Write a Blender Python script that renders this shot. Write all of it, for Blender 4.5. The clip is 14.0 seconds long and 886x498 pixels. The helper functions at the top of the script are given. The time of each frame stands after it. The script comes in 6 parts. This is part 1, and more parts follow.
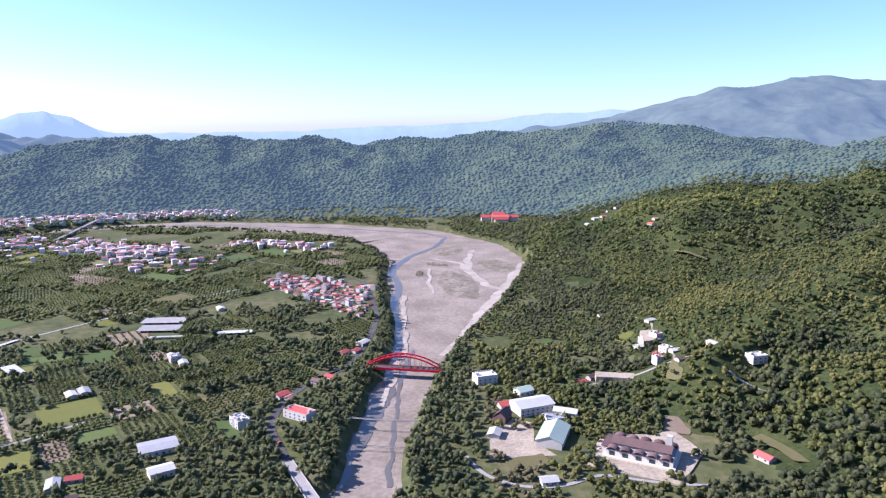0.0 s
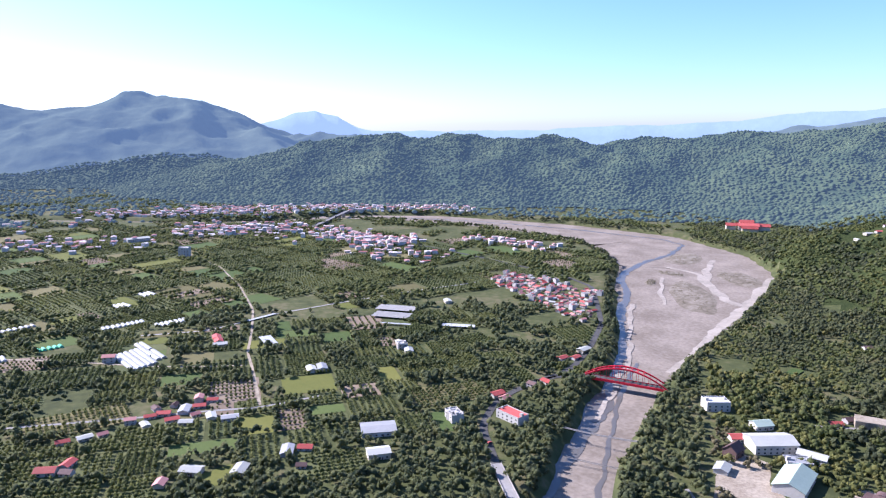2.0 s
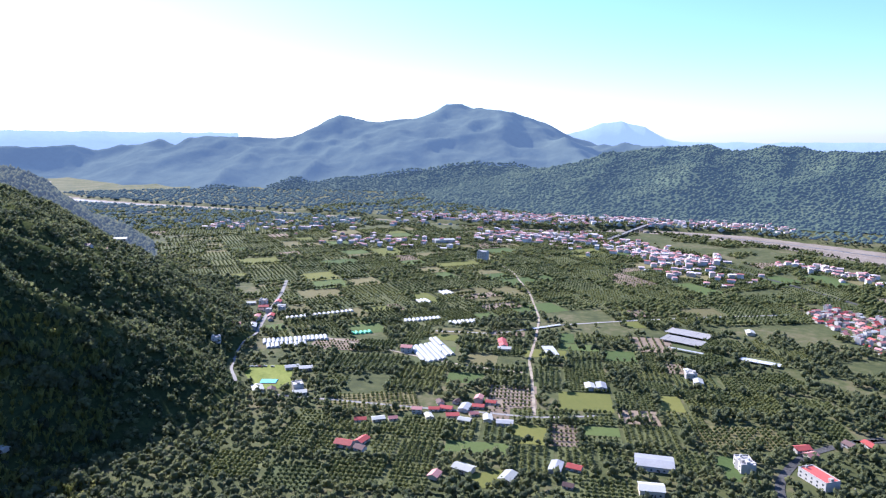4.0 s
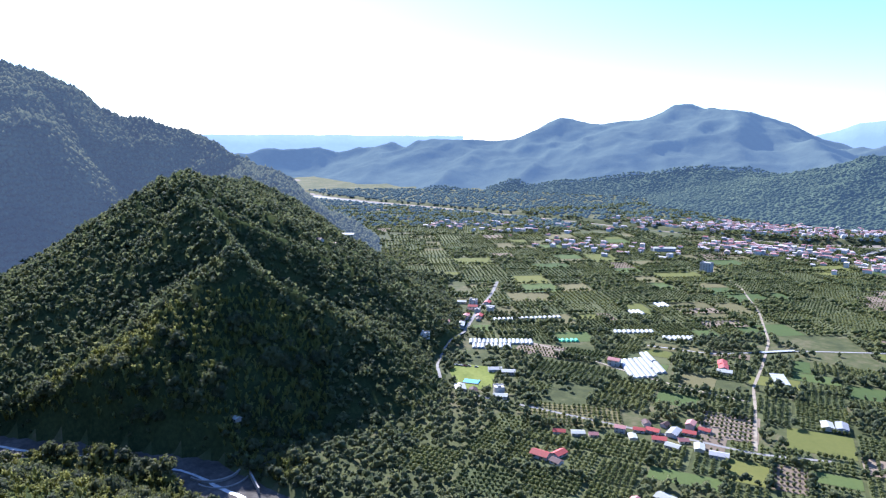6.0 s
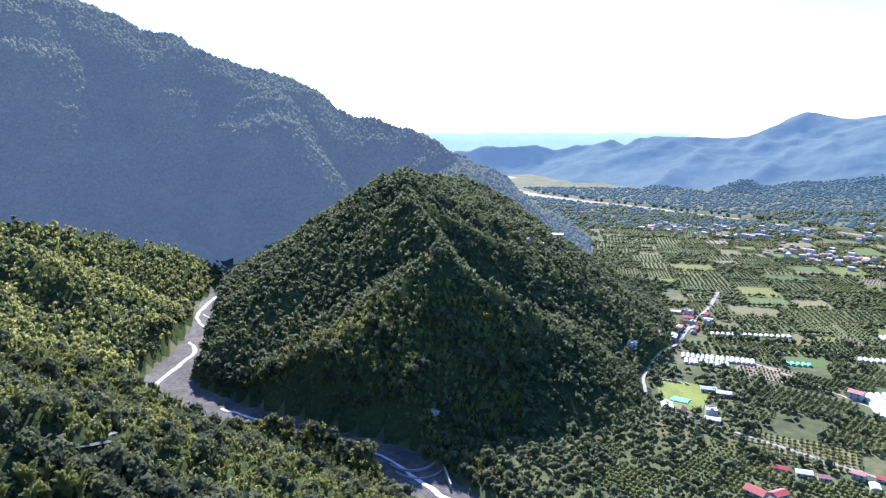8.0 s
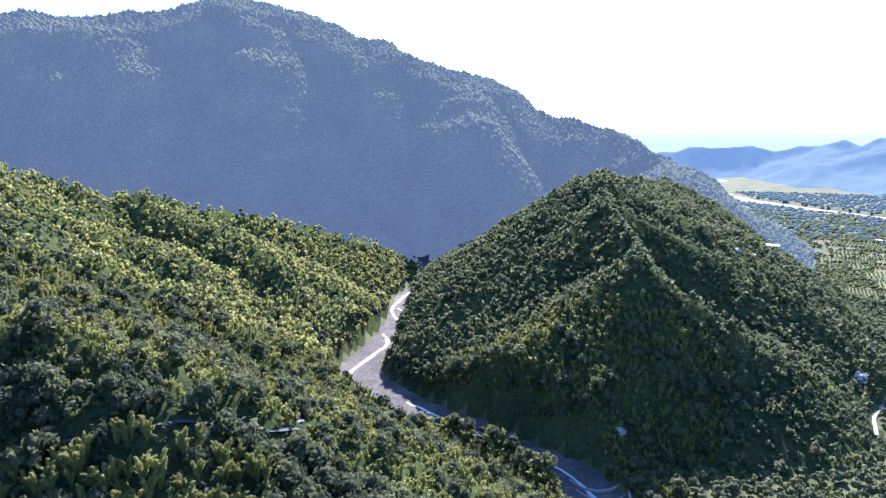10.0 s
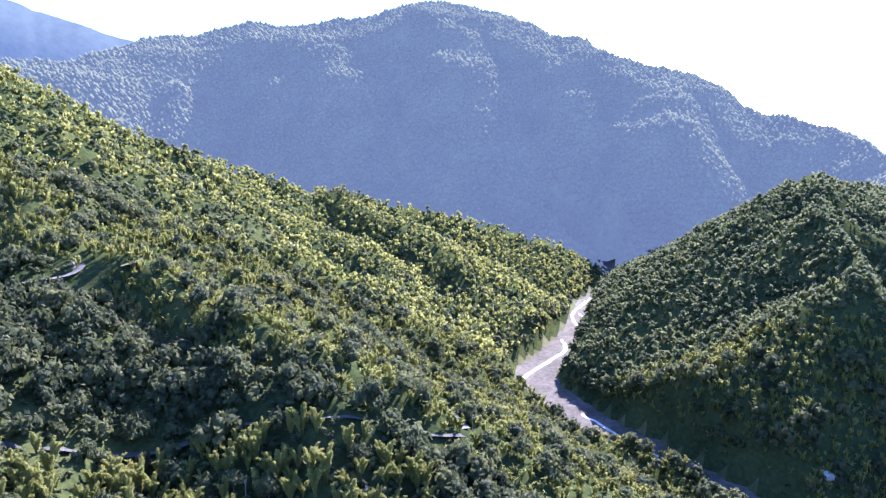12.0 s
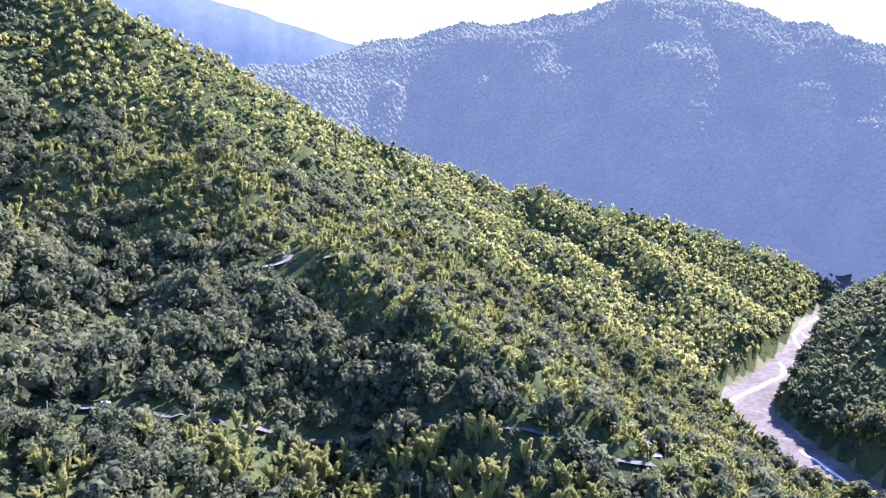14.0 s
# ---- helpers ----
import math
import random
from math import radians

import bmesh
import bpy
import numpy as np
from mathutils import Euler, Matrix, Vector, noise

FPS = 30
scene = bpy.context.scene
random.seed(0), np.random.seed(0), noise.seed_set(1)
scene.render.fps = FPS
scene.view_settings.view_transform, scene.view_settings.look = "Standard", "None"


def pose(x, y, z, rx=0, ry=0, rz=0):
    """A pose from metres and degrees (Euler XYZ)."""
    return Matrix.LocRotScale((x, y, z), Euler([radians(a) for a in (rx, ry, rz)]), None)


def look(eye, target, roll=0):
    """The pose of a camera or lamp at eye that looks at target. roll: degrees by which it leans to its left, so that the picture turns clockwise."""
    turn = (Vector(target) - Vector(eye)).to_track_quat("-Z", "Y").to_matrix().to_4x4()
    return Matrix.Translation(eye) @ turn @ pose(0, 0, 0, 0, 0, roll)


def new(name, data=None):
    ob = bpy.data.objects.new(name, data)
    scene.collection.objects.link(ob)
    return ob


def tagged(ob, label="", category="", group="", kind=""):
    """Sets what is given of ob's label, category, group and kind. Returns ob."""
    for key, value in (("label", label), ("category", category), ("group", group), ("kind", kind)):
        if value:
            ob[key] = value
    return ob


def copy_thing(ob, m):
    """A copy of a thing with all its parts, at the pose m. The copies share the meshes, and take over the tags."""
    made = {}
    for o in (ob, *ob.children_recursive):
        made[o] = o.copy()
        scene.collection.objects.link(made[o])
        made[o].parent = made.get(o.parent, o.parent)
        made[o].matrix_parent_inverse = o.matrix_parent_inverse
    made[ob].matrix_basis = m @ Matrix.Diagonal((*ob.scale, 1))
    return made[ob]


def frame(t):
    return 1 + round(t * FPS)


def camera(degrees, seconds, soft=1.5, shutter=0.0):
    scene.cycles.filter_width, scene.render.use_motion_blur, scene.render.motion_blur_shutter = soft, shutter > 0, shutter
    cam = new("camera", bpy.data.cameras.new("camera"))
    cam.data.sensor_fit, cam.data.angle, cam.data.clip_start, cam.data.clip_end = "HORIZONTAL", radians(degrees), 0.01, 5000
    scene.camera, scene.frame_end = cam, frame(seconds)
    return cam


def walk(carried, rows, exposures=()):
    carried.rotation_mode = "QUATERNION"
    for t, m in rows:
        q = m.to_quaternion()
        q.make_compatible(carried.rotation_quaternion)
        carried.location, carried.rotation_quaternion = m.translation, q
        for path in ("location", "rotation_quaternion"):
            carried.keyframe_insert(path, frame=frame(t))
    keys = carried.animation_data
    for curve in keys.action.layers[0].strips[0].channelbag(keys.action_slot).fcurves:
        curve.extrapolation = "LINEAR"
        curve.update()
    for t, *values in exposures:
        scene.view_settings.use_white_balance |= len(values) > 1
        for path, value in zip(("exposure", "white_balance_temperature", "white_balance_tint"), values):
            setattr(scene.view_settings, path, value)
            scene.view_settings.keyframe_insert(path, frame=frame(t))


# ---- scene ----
cam = camera(65.35, 14.0, 1.25)

PATH = [
    (0, pose(0.0, -0.0, 250.0, 79.89, -0.15, -0.00)),
    (0.5, pose(2.2, 4.5, 250.0, 79.83, -0.19, 4.61)),
    (1, pose(3.6, 8.8, 250.1, 79.80, -0.25, 9.21)),
    (1.5, pose(4.5, 13.4, 250.2, 79.76, -0.29, 13.61)),
    (2, pose(4.5, 17.8, 250.4, 79.72, -0.35, 19.43)),
    (2.5, pose(4.6, 21.8, 250.6, 79.85, -0.38, 26.18)),
    (3, pose(4.6, 26.4, 250.9, 80.12, -0.43, 32.60)),
    (3.5, pose(5.0, 30.6, 251.3, 80.32, -0.46, 38.34)),
    (4, pose(4.7, 34.9, 251.5, 80.38, -0.49, 44.13)),
    (4.2, pose(4.4, 36.5, 251.6, 80.45, -0.45, 46.04)),
    (6.3, pose(-3.6, 53.3, 251.5, 80.43, -0.11, 64.97)),
    (6.5, pose(-4.5, 54.8, 251.6, 80.40, -0.06, 66.89)),
    (7, pose(-6.8, 58.4, 252.2, 80.38, 0.01, 71.71)),
    (7.5, pose(-9.4, 61.2, 252.9, 80.31, 0.07, 75.91)),
    (8, pose(-12.4, 63.8, 253.2, 80.28, 0.20, 79.98)),
    (8.5, pose(-15.8, 66.0, 253.4, 80.43, 0.26, 84.06)),
    (8.7, pose(-17.4, 66.6, 253.4, 80.43, 0.26, 85.78)),
    (10.8, pose(-36.3, 70.8, 253.7, 80.44, 0.37, 102.60)),
    (11, pose(-37.9, 71.1, 253.8, 80.46, 0.34, 104.22)),
    (11.5, pose(-42.1, 71.7, 253.9, 80.40, 0.37, 107.96)),
    (12, pose(-46.4, 71.7, 254.2, 80.40, 0.41, 111.84)),
    (12.5, pose(-50.9, 71.4, 254.2, 80.34, 0.44, 115.94)),
    (13, pose(-55.4, 70.9, 254.3, 80.28, 0.46, 120.27)),
    (13.5, pose(-59.7, 70.1, 254.4, 80.25, 0.48, 124.22)),
    (14, pose(-64.1, 68.4, 254.6, 80.31, 0.53, 128.70)),
]
EXPOSURES = [(0, 1.28, 5500, 31), (2, 1.28, 5450, 28), (4.2, 1.34, 5350, 24), (6.5, 1.46, 5200, 20), (8.7, 1.88, 5200, 22), (11, 2.3, 5250, 28), (14, 2.74, 5300, 39)]
walk(cam, PATH, EXPOSURES)

# ---- sky, sun and materials ----
SUN_AZ, SUN_EL = 84.0, 33.5   # degrees to the left of straight ahead at the start; above the horizon
world = bpy.data.worlds.new("sky")
scene.world = world
world.use_nodes = True
wn = world.node_tree
sky = wn.nodes.new("ShaderNodeTexSky")
sky.sky_type, sky.sun_disc = "NISHITA", False
sky.sun_elevation, sky.sun_rotation = radians(SUN_EL), radians(-SUN_AZ)
sky.altitude, sky.air_density, sky.dust_density, sky.ozone_density = 400, 1.0, 0.6, 6.4
wn.nodes["Background"].inputs["Strength"].default_value = 0.098
wn.links.new(sky.outputs[0], wn.nodes["Background"].inputs["Color"])
lamp = bpy.data.lights.new("sun", "SUN")
lamp.energy, lamp.angle, lamp.color = 5.2, radians(0.6), (1.0, 0.91, 0.76)
sun = new("sun", lamp)
sun_way = Vector((-math.sin(radians(SUN_AZ)) * math.cos(radians(SUN_EL)), math.cos(radians(SUN_AZ)) * math.cos(radians(SUN_EL)), math.sin(radians(SUN_EL))))
sun.matrix_world = look(sun_way * 900 + Vector((0, 0, 300)), (0, 0, 300))


def node(tree, kind, **values):
    n = tree.nodes.new(kind)
    for key, value in values.items():
        n.inputs[key].default_value = value
    return n


def surface(name, low, high, rough=0.9, size=1.0, size2=0.08, bump=0.0, metal=0.0, by="noise", spec=0.1, mid=None):
    """A procedural surface whose colour wanders between two or three tones at two scales. size, size2: features per metre."""
    m = bpy.data.materials.new(name)
    m.use_nodes = True
    t = m.node_tree
    b = t.nodes["Principled BSDF"]
    b.inputs["Roughness"].default_value, b.inputs["Metallic"].default_value, b.inputs["Specular IOR Level"].default_value = rough, metal, spec
    geo = t.nodes.new("ShaderNodeNewGeometry")
    fine = node(t, "ShaderNodeTexNoise", Scale=size, Detail=5.0, Roughness=0.62)
    broad = node(t, "ShaderNodeTexNoise", Scale=size2, Detail=4.0, Roughness=0.55)
    for n in (fine, broad):
        t.links.new(geo.outputs["Position"], n.inputs["Vector"])
    mix = t.nodes.new("ShaderNodeMath")
    mix.operation = "ADD"
    t.links.new(fine.outputs["Fac"], mix.inputs[0])
    t.links.new(broad.outputs["Fac"], mix.inputs[1])
    source = mix.outputs[0]
    half = t.nodes.new("ShaderNodeMath")
    half.operation = "MULTIPLY_ADD"
    half.inputs[1].default_value, half.inputs[2].default_value = 1.7, -1.2
    t.links.new(source, half.inputs[0])
    source = half.outputs[0]
    if by == "object":
        info = t.nodes.new("ShaderNodeObjectInfo")
        blend = t.nodes.new("ShaderNodeMath")
        blend.operation = "MULTIPLY_ADD"
        blend.inputs[1].default_value = 0.35
        t.links.new(source, blend.inputs[0])
        part_of = t.nodes.new("ShaderNodeMath")
        part_of.operation = "MULTIPLY"
        part_of.inputs[1].default_value = 0.65
        t.links.new(info.outputs["Random"], part_of.inputs[0])
        t.links.new(part_of.outputs[0], blend.inputs[2])
        source = blend.outputs[0]
    if by == "island":
        blend = t.nodes.new("ShaderNodeMath")
        blend.operation = "MULTIPLY_ADD"
        blend.inputs[1].default_value = 0.7
        t.links.new(geo.outputs["Random Per Island"], blend.inputs[0])
        part_of = t.nodes.new("ShaderNodeMath")
        part_of.operation = "MULTIPLY"
        part_of.inputs[1].default_value = 0.3
        t.links.new(source, part_of.inputs[0])
        t.links.new(part_of.outputs[0], blend.inputs[2])
        source = blend.outputs[0]
    ramp = t.nodes.new("ShaderNodeValToRGB")
    ramp.color_ramp.elements[0].color, ramp.color_ramp.elements[1].color = (*low, 1), (*high, 1)
    ramp.color_ramp.elements[0].position, ramp.color_ramp.elements[1].position = 0.1, 0.9
    if mid:
        ramp.color_ramp.elements.new(0.5).color = (*mid, 1)
    t.links.new(source, ramp.inputs[0])
    t.links.new(ramp.outputs[0], b.inputs["Base Color"])
    if bump:
        bm_node = node(t, "ShaderNodeBump", Strength=0.6, Distance=bump)
        t.links.new(fine.outputs["Fac"], bm_node.inputs["Height"])
        t.links.new(bm_node.outputs[0], b.inputs["Normal"])
    return m


def foliage(name, dark, mid, light, through_light=0.35, rough=0.55, patch=0.012, sheen=0.03, grain=1.3, relief=0.9, ruffle=0.6):
    """Leaves: the tone of each plant, patches over the slope, and each leaf a little different; some light passes through."""
    m = bpy.data.materials.new(name)
    m.use_nodes = True
    t = m.node_tree
    b = t.nodes["Principled BSDF"]
    b.inputs["Roughness"].default_value, b.inputs["Specular IOR Level"].default_value = rough, 0.14
    b.inputs["Sheen Weight"].default_value, b.inputs["Sheen Tint"].default_value = sheen, (0.75, 0.87, 1.0, 1)
    geo = t.nodes.new("ShaderNodeNewGeometry")
    tone = t.nodes.new("ShaderNodeAttribute")
    tone.attribute_name = "tone"
    broad = node(t, "ShaderNodeTexNoise", Scale=patch, Detail=3.0)
    t.links.new(geo.outputs["Position"], broad.inputs["Vector"])
    total = None
    for out, weight in ((tone.outputs["Fac"], 0.55), (broad.outputs["Fac"], 0.45), (geo.outputs["Random Per Island"], 0.22)):
        n = t.nodes.new("ShaderNodeMath")
        n.operation = "MULTIPLY_ADD"
        n.inputs[1].default_value = weight
        n.inputs[2].default_value = -0.1
        t.links.new(out, n.inputs[0])
        if total:
            t.links.new(total, n.inputs[2])
        total = n.outputs[0]
    ramp = t.nodes.new("ShaderNodeValToRGB")
    ramp.color_ramp.elements[0].color, ramp.color_ramp.elements[1].color = (*dark, 1), (*light, 1)
    ramp.color_ramp.elements[0].position, ramp.color_ramp.elements[1].position = 0.12, 0.92
    ramp.color_ramp.elements.new(0.5).color = (*mid, 1)
    t.links.new(total, ramp.inputs[0])
    t.links.new(ramp.outputs[0], b.inputs["Base Color"])
    leaves = node(t, "ShaderNodeTexNoise", Scale=grain, Detail=3.0, Roughness=0.7)
    t.links.new(geo.outputs["Position"], leaves.inputs["Vector"])
    rough_coat = node(t, "ShaderNodeBump", Strength=ruffle, Distance=relief)
    t.links.new(leaves.outputs["Fac"], rough_coat.inputs["Height"])
    t.links.new(rough_coat.outputs[0], b.inputs["Normal"])
    # shade in the gaps between leaves put into the colour, following the bump
    gap_shade = t.nodes.new("ShaderNodeMath")
    gap_shade.operation = "MULTIPLY_ADD"
    gap_shade.inputs[1].default_value = 0.55
    t.links.new(leaves.outputs["Fac"], gap_shade.inputs[0])
    shifted = t.nodes.new("ShaderNodeMath")
    shifted.operation = "ADD"
    shifted.inputs[1].default_value = -0.27
    t.links.new(total, shifted.inputs[0])
    t.links.new(shifted.outputs[0], gap_shade.inputs[2])
    t.links.new(gap_shade.outputs[0], ramp.inputs[0])
    glow = t.nodes.new("ShaderNodeBsdfTranslucent")
    t.links.new(rough_coat.outputs[0], glow.inputs["Normal"])
    t.links.new(ramp.outputs[0], glow.inputs["Color"])
    mix = t.nodes.new("ShaderNodeMixShader")
    mix.inputs[0].default_value = through_light
    t.links.new(b.outputs[0], mix.inputs[1])
    t.links.new(glow.outputs[0], mix.inputs[2])
    t.links.new(mix.outputs[0], t.nodes["Material Output"].inputs["Surface"])
    return m


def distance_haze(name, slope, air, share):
    """Far backdrop of distance: wooded slopes with haze put in as an even glow."""
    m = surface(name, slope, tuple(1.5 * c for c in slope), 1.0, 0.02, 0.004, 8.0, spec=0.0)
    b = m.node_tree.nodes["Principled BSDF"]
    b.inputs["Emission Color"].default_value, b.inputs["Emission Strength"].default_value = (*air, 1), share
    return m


GROUND = surface("grass_and_soil", (0.050, 0.060, 0.024), (0.128, 0.116, 0.060), 0.95, 0.09, 0.012, 0.25, mid=(0.074, 0.084, 0.032))
FOREST_FLOOR = surface("forest_undergrowth", (0.024, 0.034, 0.015), (0.066, 0.076, 0.028), 1.0, 0.3, 0.012, 1.2, spec=0.0, mid=(0.042, 0.054, 0.021))
FAR_WOODS_HAZE = surface("far_woods_haze_glow", (0.042, 0.066, 0.034), (0.080, 0.104, 0.048), 0.95, 0.05, 0.006, 3.0, spec=0.05)
GRAVEL = surface("river_gravel", (0.165, 0.138, 0.108), (0.275, 0.236, 0.190), 0.95, 0.22, 0.02, 0.5, mid=(0.218, 0.186, 0.148))
PALE_SAND = surface("pale_river_sand", (0.25, 0.222, 0.182), (0.38, 0.338, 0.28), 0.95, 0.2, 0.03, 0.3)
GREY_GRAVEL = surface("side_river_gravel", (0.060, 0.054, 0.047), (0.138, 0.124, 0.108), 0.95, 0.2, 0.03, 0.5, mid=(0.092, 0.083, 0.073))
ASPHALT = surface("asphalt", (0.045, 0.045, 0.045), (0.10, 0.098, 0.092), 0.9, 0.5, 0.05)
PALE_ASPHALT = surface("pale_asphalt", (0.09, 0.088, 0.083), (0.18, 0.175, 0.165), 0.9, 0.5, 0.05)
DIRT = surface("earth_track", (0.22, 0.18, 0.13), (0.38, 0.33, 0.25), 0.95, 0.4, 0.05)
CONCRETE = surface("concrete", (0.19, 0.18, 0.165), (0.34, 0.325, 0.30), 0.9, 0.4, 0.05, by="object")
WATER = bpy.data.materials.new("river_water")
WATER.use_nodes = True
wb = WATER.node_tree.nodes["Principled BSDF"]
wb.inputs["Base Color"].default_value, wb.inputs["Roughness"].default_value = (0.115, 0.105, 0.085, 1), 0.3
ripple = node(WATER.node_tree, "ShaderNodeTexNoise", Scale=0.35, Detail=3.0)
rb = node(WATER.node_tree, "ShaderNodeBump", Strength=0.3, Distance=0.25)
WATER.node_tree.links.new(ripple.outputs["Fac"], rb.inputs["Height"])
WATER.node_tree.links.new(rb.outputs[0], wb.inputs["Normal"])
# side streams: the sky's and sun's reflection painted as a white base colour
GLARE_WATER = surface("stream_painted_glare", (0.34, 0.35, 0.35), (0.66, 0.67, 0.66), 0.2, 0.5, 0.06, 0.3, spec=0.5)
LEAF_NEAR = foliage("broad_leaves", (0.044, 0.056, 0.030), (0.094, 0.110, 0.050), (0.165, 0.170, 0.070), 0.42, 0.75, ruffle=1.0)
# broad leaves in a lighter colour that stands in for haze on the hill
LEAF_LIGHTENED = foliage("haze_lightened_leaves", (0.080, 0.100, 0.054), (0.138, 0.160, 0.072), (0.208, 0.216, 0.088), 0.5, 0.75, sheen=0.03, ruffle=1.0)
LEAF_BAMBOO = foliage("bamboo_leaves", (0.190, 0.202, 0.060), (0.268, 0.276, 0.080), (0.338, 0.330, 0.114), 0.6, 0.7)
LEAF_ORCHARD = foliage("orchard_leaves", (0.076, 0.100, 0.036), (0.130, 0.150, 0.050), (0.195, 0.205, 0.066), 0.5, 0.75)
LEAF_SCRUB = foliage("olive_scrub_leaves", (0.104, 0.116, 0.036), (0.164, 0.168, 0.050), (0.222, 0.206, 0.070), 0.45, 0.75)
LEAF_DRY = foliage("dry_scrub_leaves", (0.09, 0.08, 0.04), (0.13, 0.115, 0.06), (0.17, 0.15, 0.08), 0.3, 0.8)
BARK = surface("bark", (0.07, 0.055, 0.04), (0.16, 0.13, 0.10), 0.95, 3.0, 0.4)
# far backdrops whose haze is their own bluish emission
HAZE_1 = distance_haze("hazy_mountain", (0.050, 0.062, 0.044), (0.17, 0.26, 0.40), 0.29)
HAZE_SIDE = distance_haze("high_mountain_haze", (0.030, 0.038, 0.034), (0.18, 0.26, 0.42), 0.17)
HAZE_2 = distance_haze("pale_range_haze", (0.05, 0.065, 0.07), (0.36, 0.49, 0.70), 0.50)
# slopes at the end of the valley and the great mountain behind everything: haze put in as bluish emission
MOUNTAIN_HAZE = surface("mountain_haze_glow", (0.074, 0.086, 0.046), (0.140, 0.146, 0.072), 0.95, 0.10, 0.010, 2.5, spec=0.0)
for far_material, air, share in ((MOUNTAIN_HAZE, (0.36, 0.46, 0.70), 0.074), (FAR_WOODS_HAZE, (0.22, 0.34, 0.56), 0.092)):
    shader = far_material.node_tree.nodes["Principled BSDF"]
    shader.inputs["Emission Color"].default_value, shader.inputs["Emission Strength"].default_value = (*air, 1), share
# ---- lie of the land ----
def lattice(ix, iy, seed):
    v = (ix * 374761393 + iy * 668265263 + seed * 974711) & 0xFFFFFFFF
    v = ((v ^ (v >> 13)) * 1274126177) & 0xFFFFFFFF
    return ((v ^ (v >> 16)) & 0xFFFF) / 65535.0


def value_noise(x, y, seed=0):
    """Smooth noise between -1 and 1, one cell per unit."""
    x, y = np.asarray(x, float), np.asarray(y, float)
    fx, fy = np.floor(x), np.floor(y)
    ix, iy = fx.astype(np.int64), fy.astype(np.int64)
    u, v = x - fx, y - fy
    u, v = u * u * (3 - 2 * u), v * v * (3 - 2 * v)
    a, b = lattice(ix, iy, seed), lattice(ix + 1, iy, seed)
    c, d = lattice(ix, iy + 1, seed), lattice(ix + 1, iy + 1, seed)
    return 2 * (a + (b - a) * u + (c - a) * v + (a - b - c + d) * u * v) - 1


def fbm(x, y, octaves=4, seed=0):
    total, gain, size = 0, 0.5, 1.0
    for k in range(octaves):
        total = total + gain * value_noise(x * size + 17 * k, y * size - 31 * k, seed + k)
        gain, size = gain * 0.5, size * 2.03
    return total


def along(x, y, pts):
    """Distance to a polyline and the values carried by its nodes at the nearest place."""
    best, carried = np.full(np.shape(x), 1e9), np.zeros(np.shape(x))
    for a, b in zip(pts[:-1], pts[1:]):
        dx, dy = b[0] - a[0], b[1] - a[1]
        k = np.clip(((x - a[0]) * dx + (y - a[1]) * dy) / (dx * dx + dy * dy), 0, 1)
        d = np.hypot(x - a[0] - k * dx, y - a[1] - k * dy)
        near = d < best
        best = np.where(near, d, best)
        carried = np.where(near, a[2] + k * (b[2] - a[2]), carried)
    return best, carried


def crest_height(x, y, pts, fall, knee=0.0):
    """A hill under a crest line: each stretch of the crest falls away to both sides, evenly or, with a knee, first gently and then steeply."""
    top = np.full(np.shape(x), -1e9)
    for a, b in zip(pts[:-1], pts[1:]):
        dx, dy = b[0] - a[0], b[1] - a[1]
        k = np.clip(((x - a[0]) * dx + (y - a[1]) * dy) / (dx * dx + dy * dy), 0, 1)
        d = np.hypot(x - a[0] - k * dx, y - a[1] - k * dy)
        drop = np.where(d < knee, 0.36 * d, 0.36 * knee + fall * (d - knee))
        top = np.maximum(top, a[2] + k * (b[2] - a[2]) - drop)
    return top


def soft_max(a, b, k):
    h = np.clip(0.5 + 0.5 * (a - b) / k, 0, 1)
    return b + (a - b) * h + k * h * (1 - h)


def smooth(a, b, v):
    k = np.clip((v - a) / (b - a), 0, 1)
    return k * k * (3 - 2 * k)


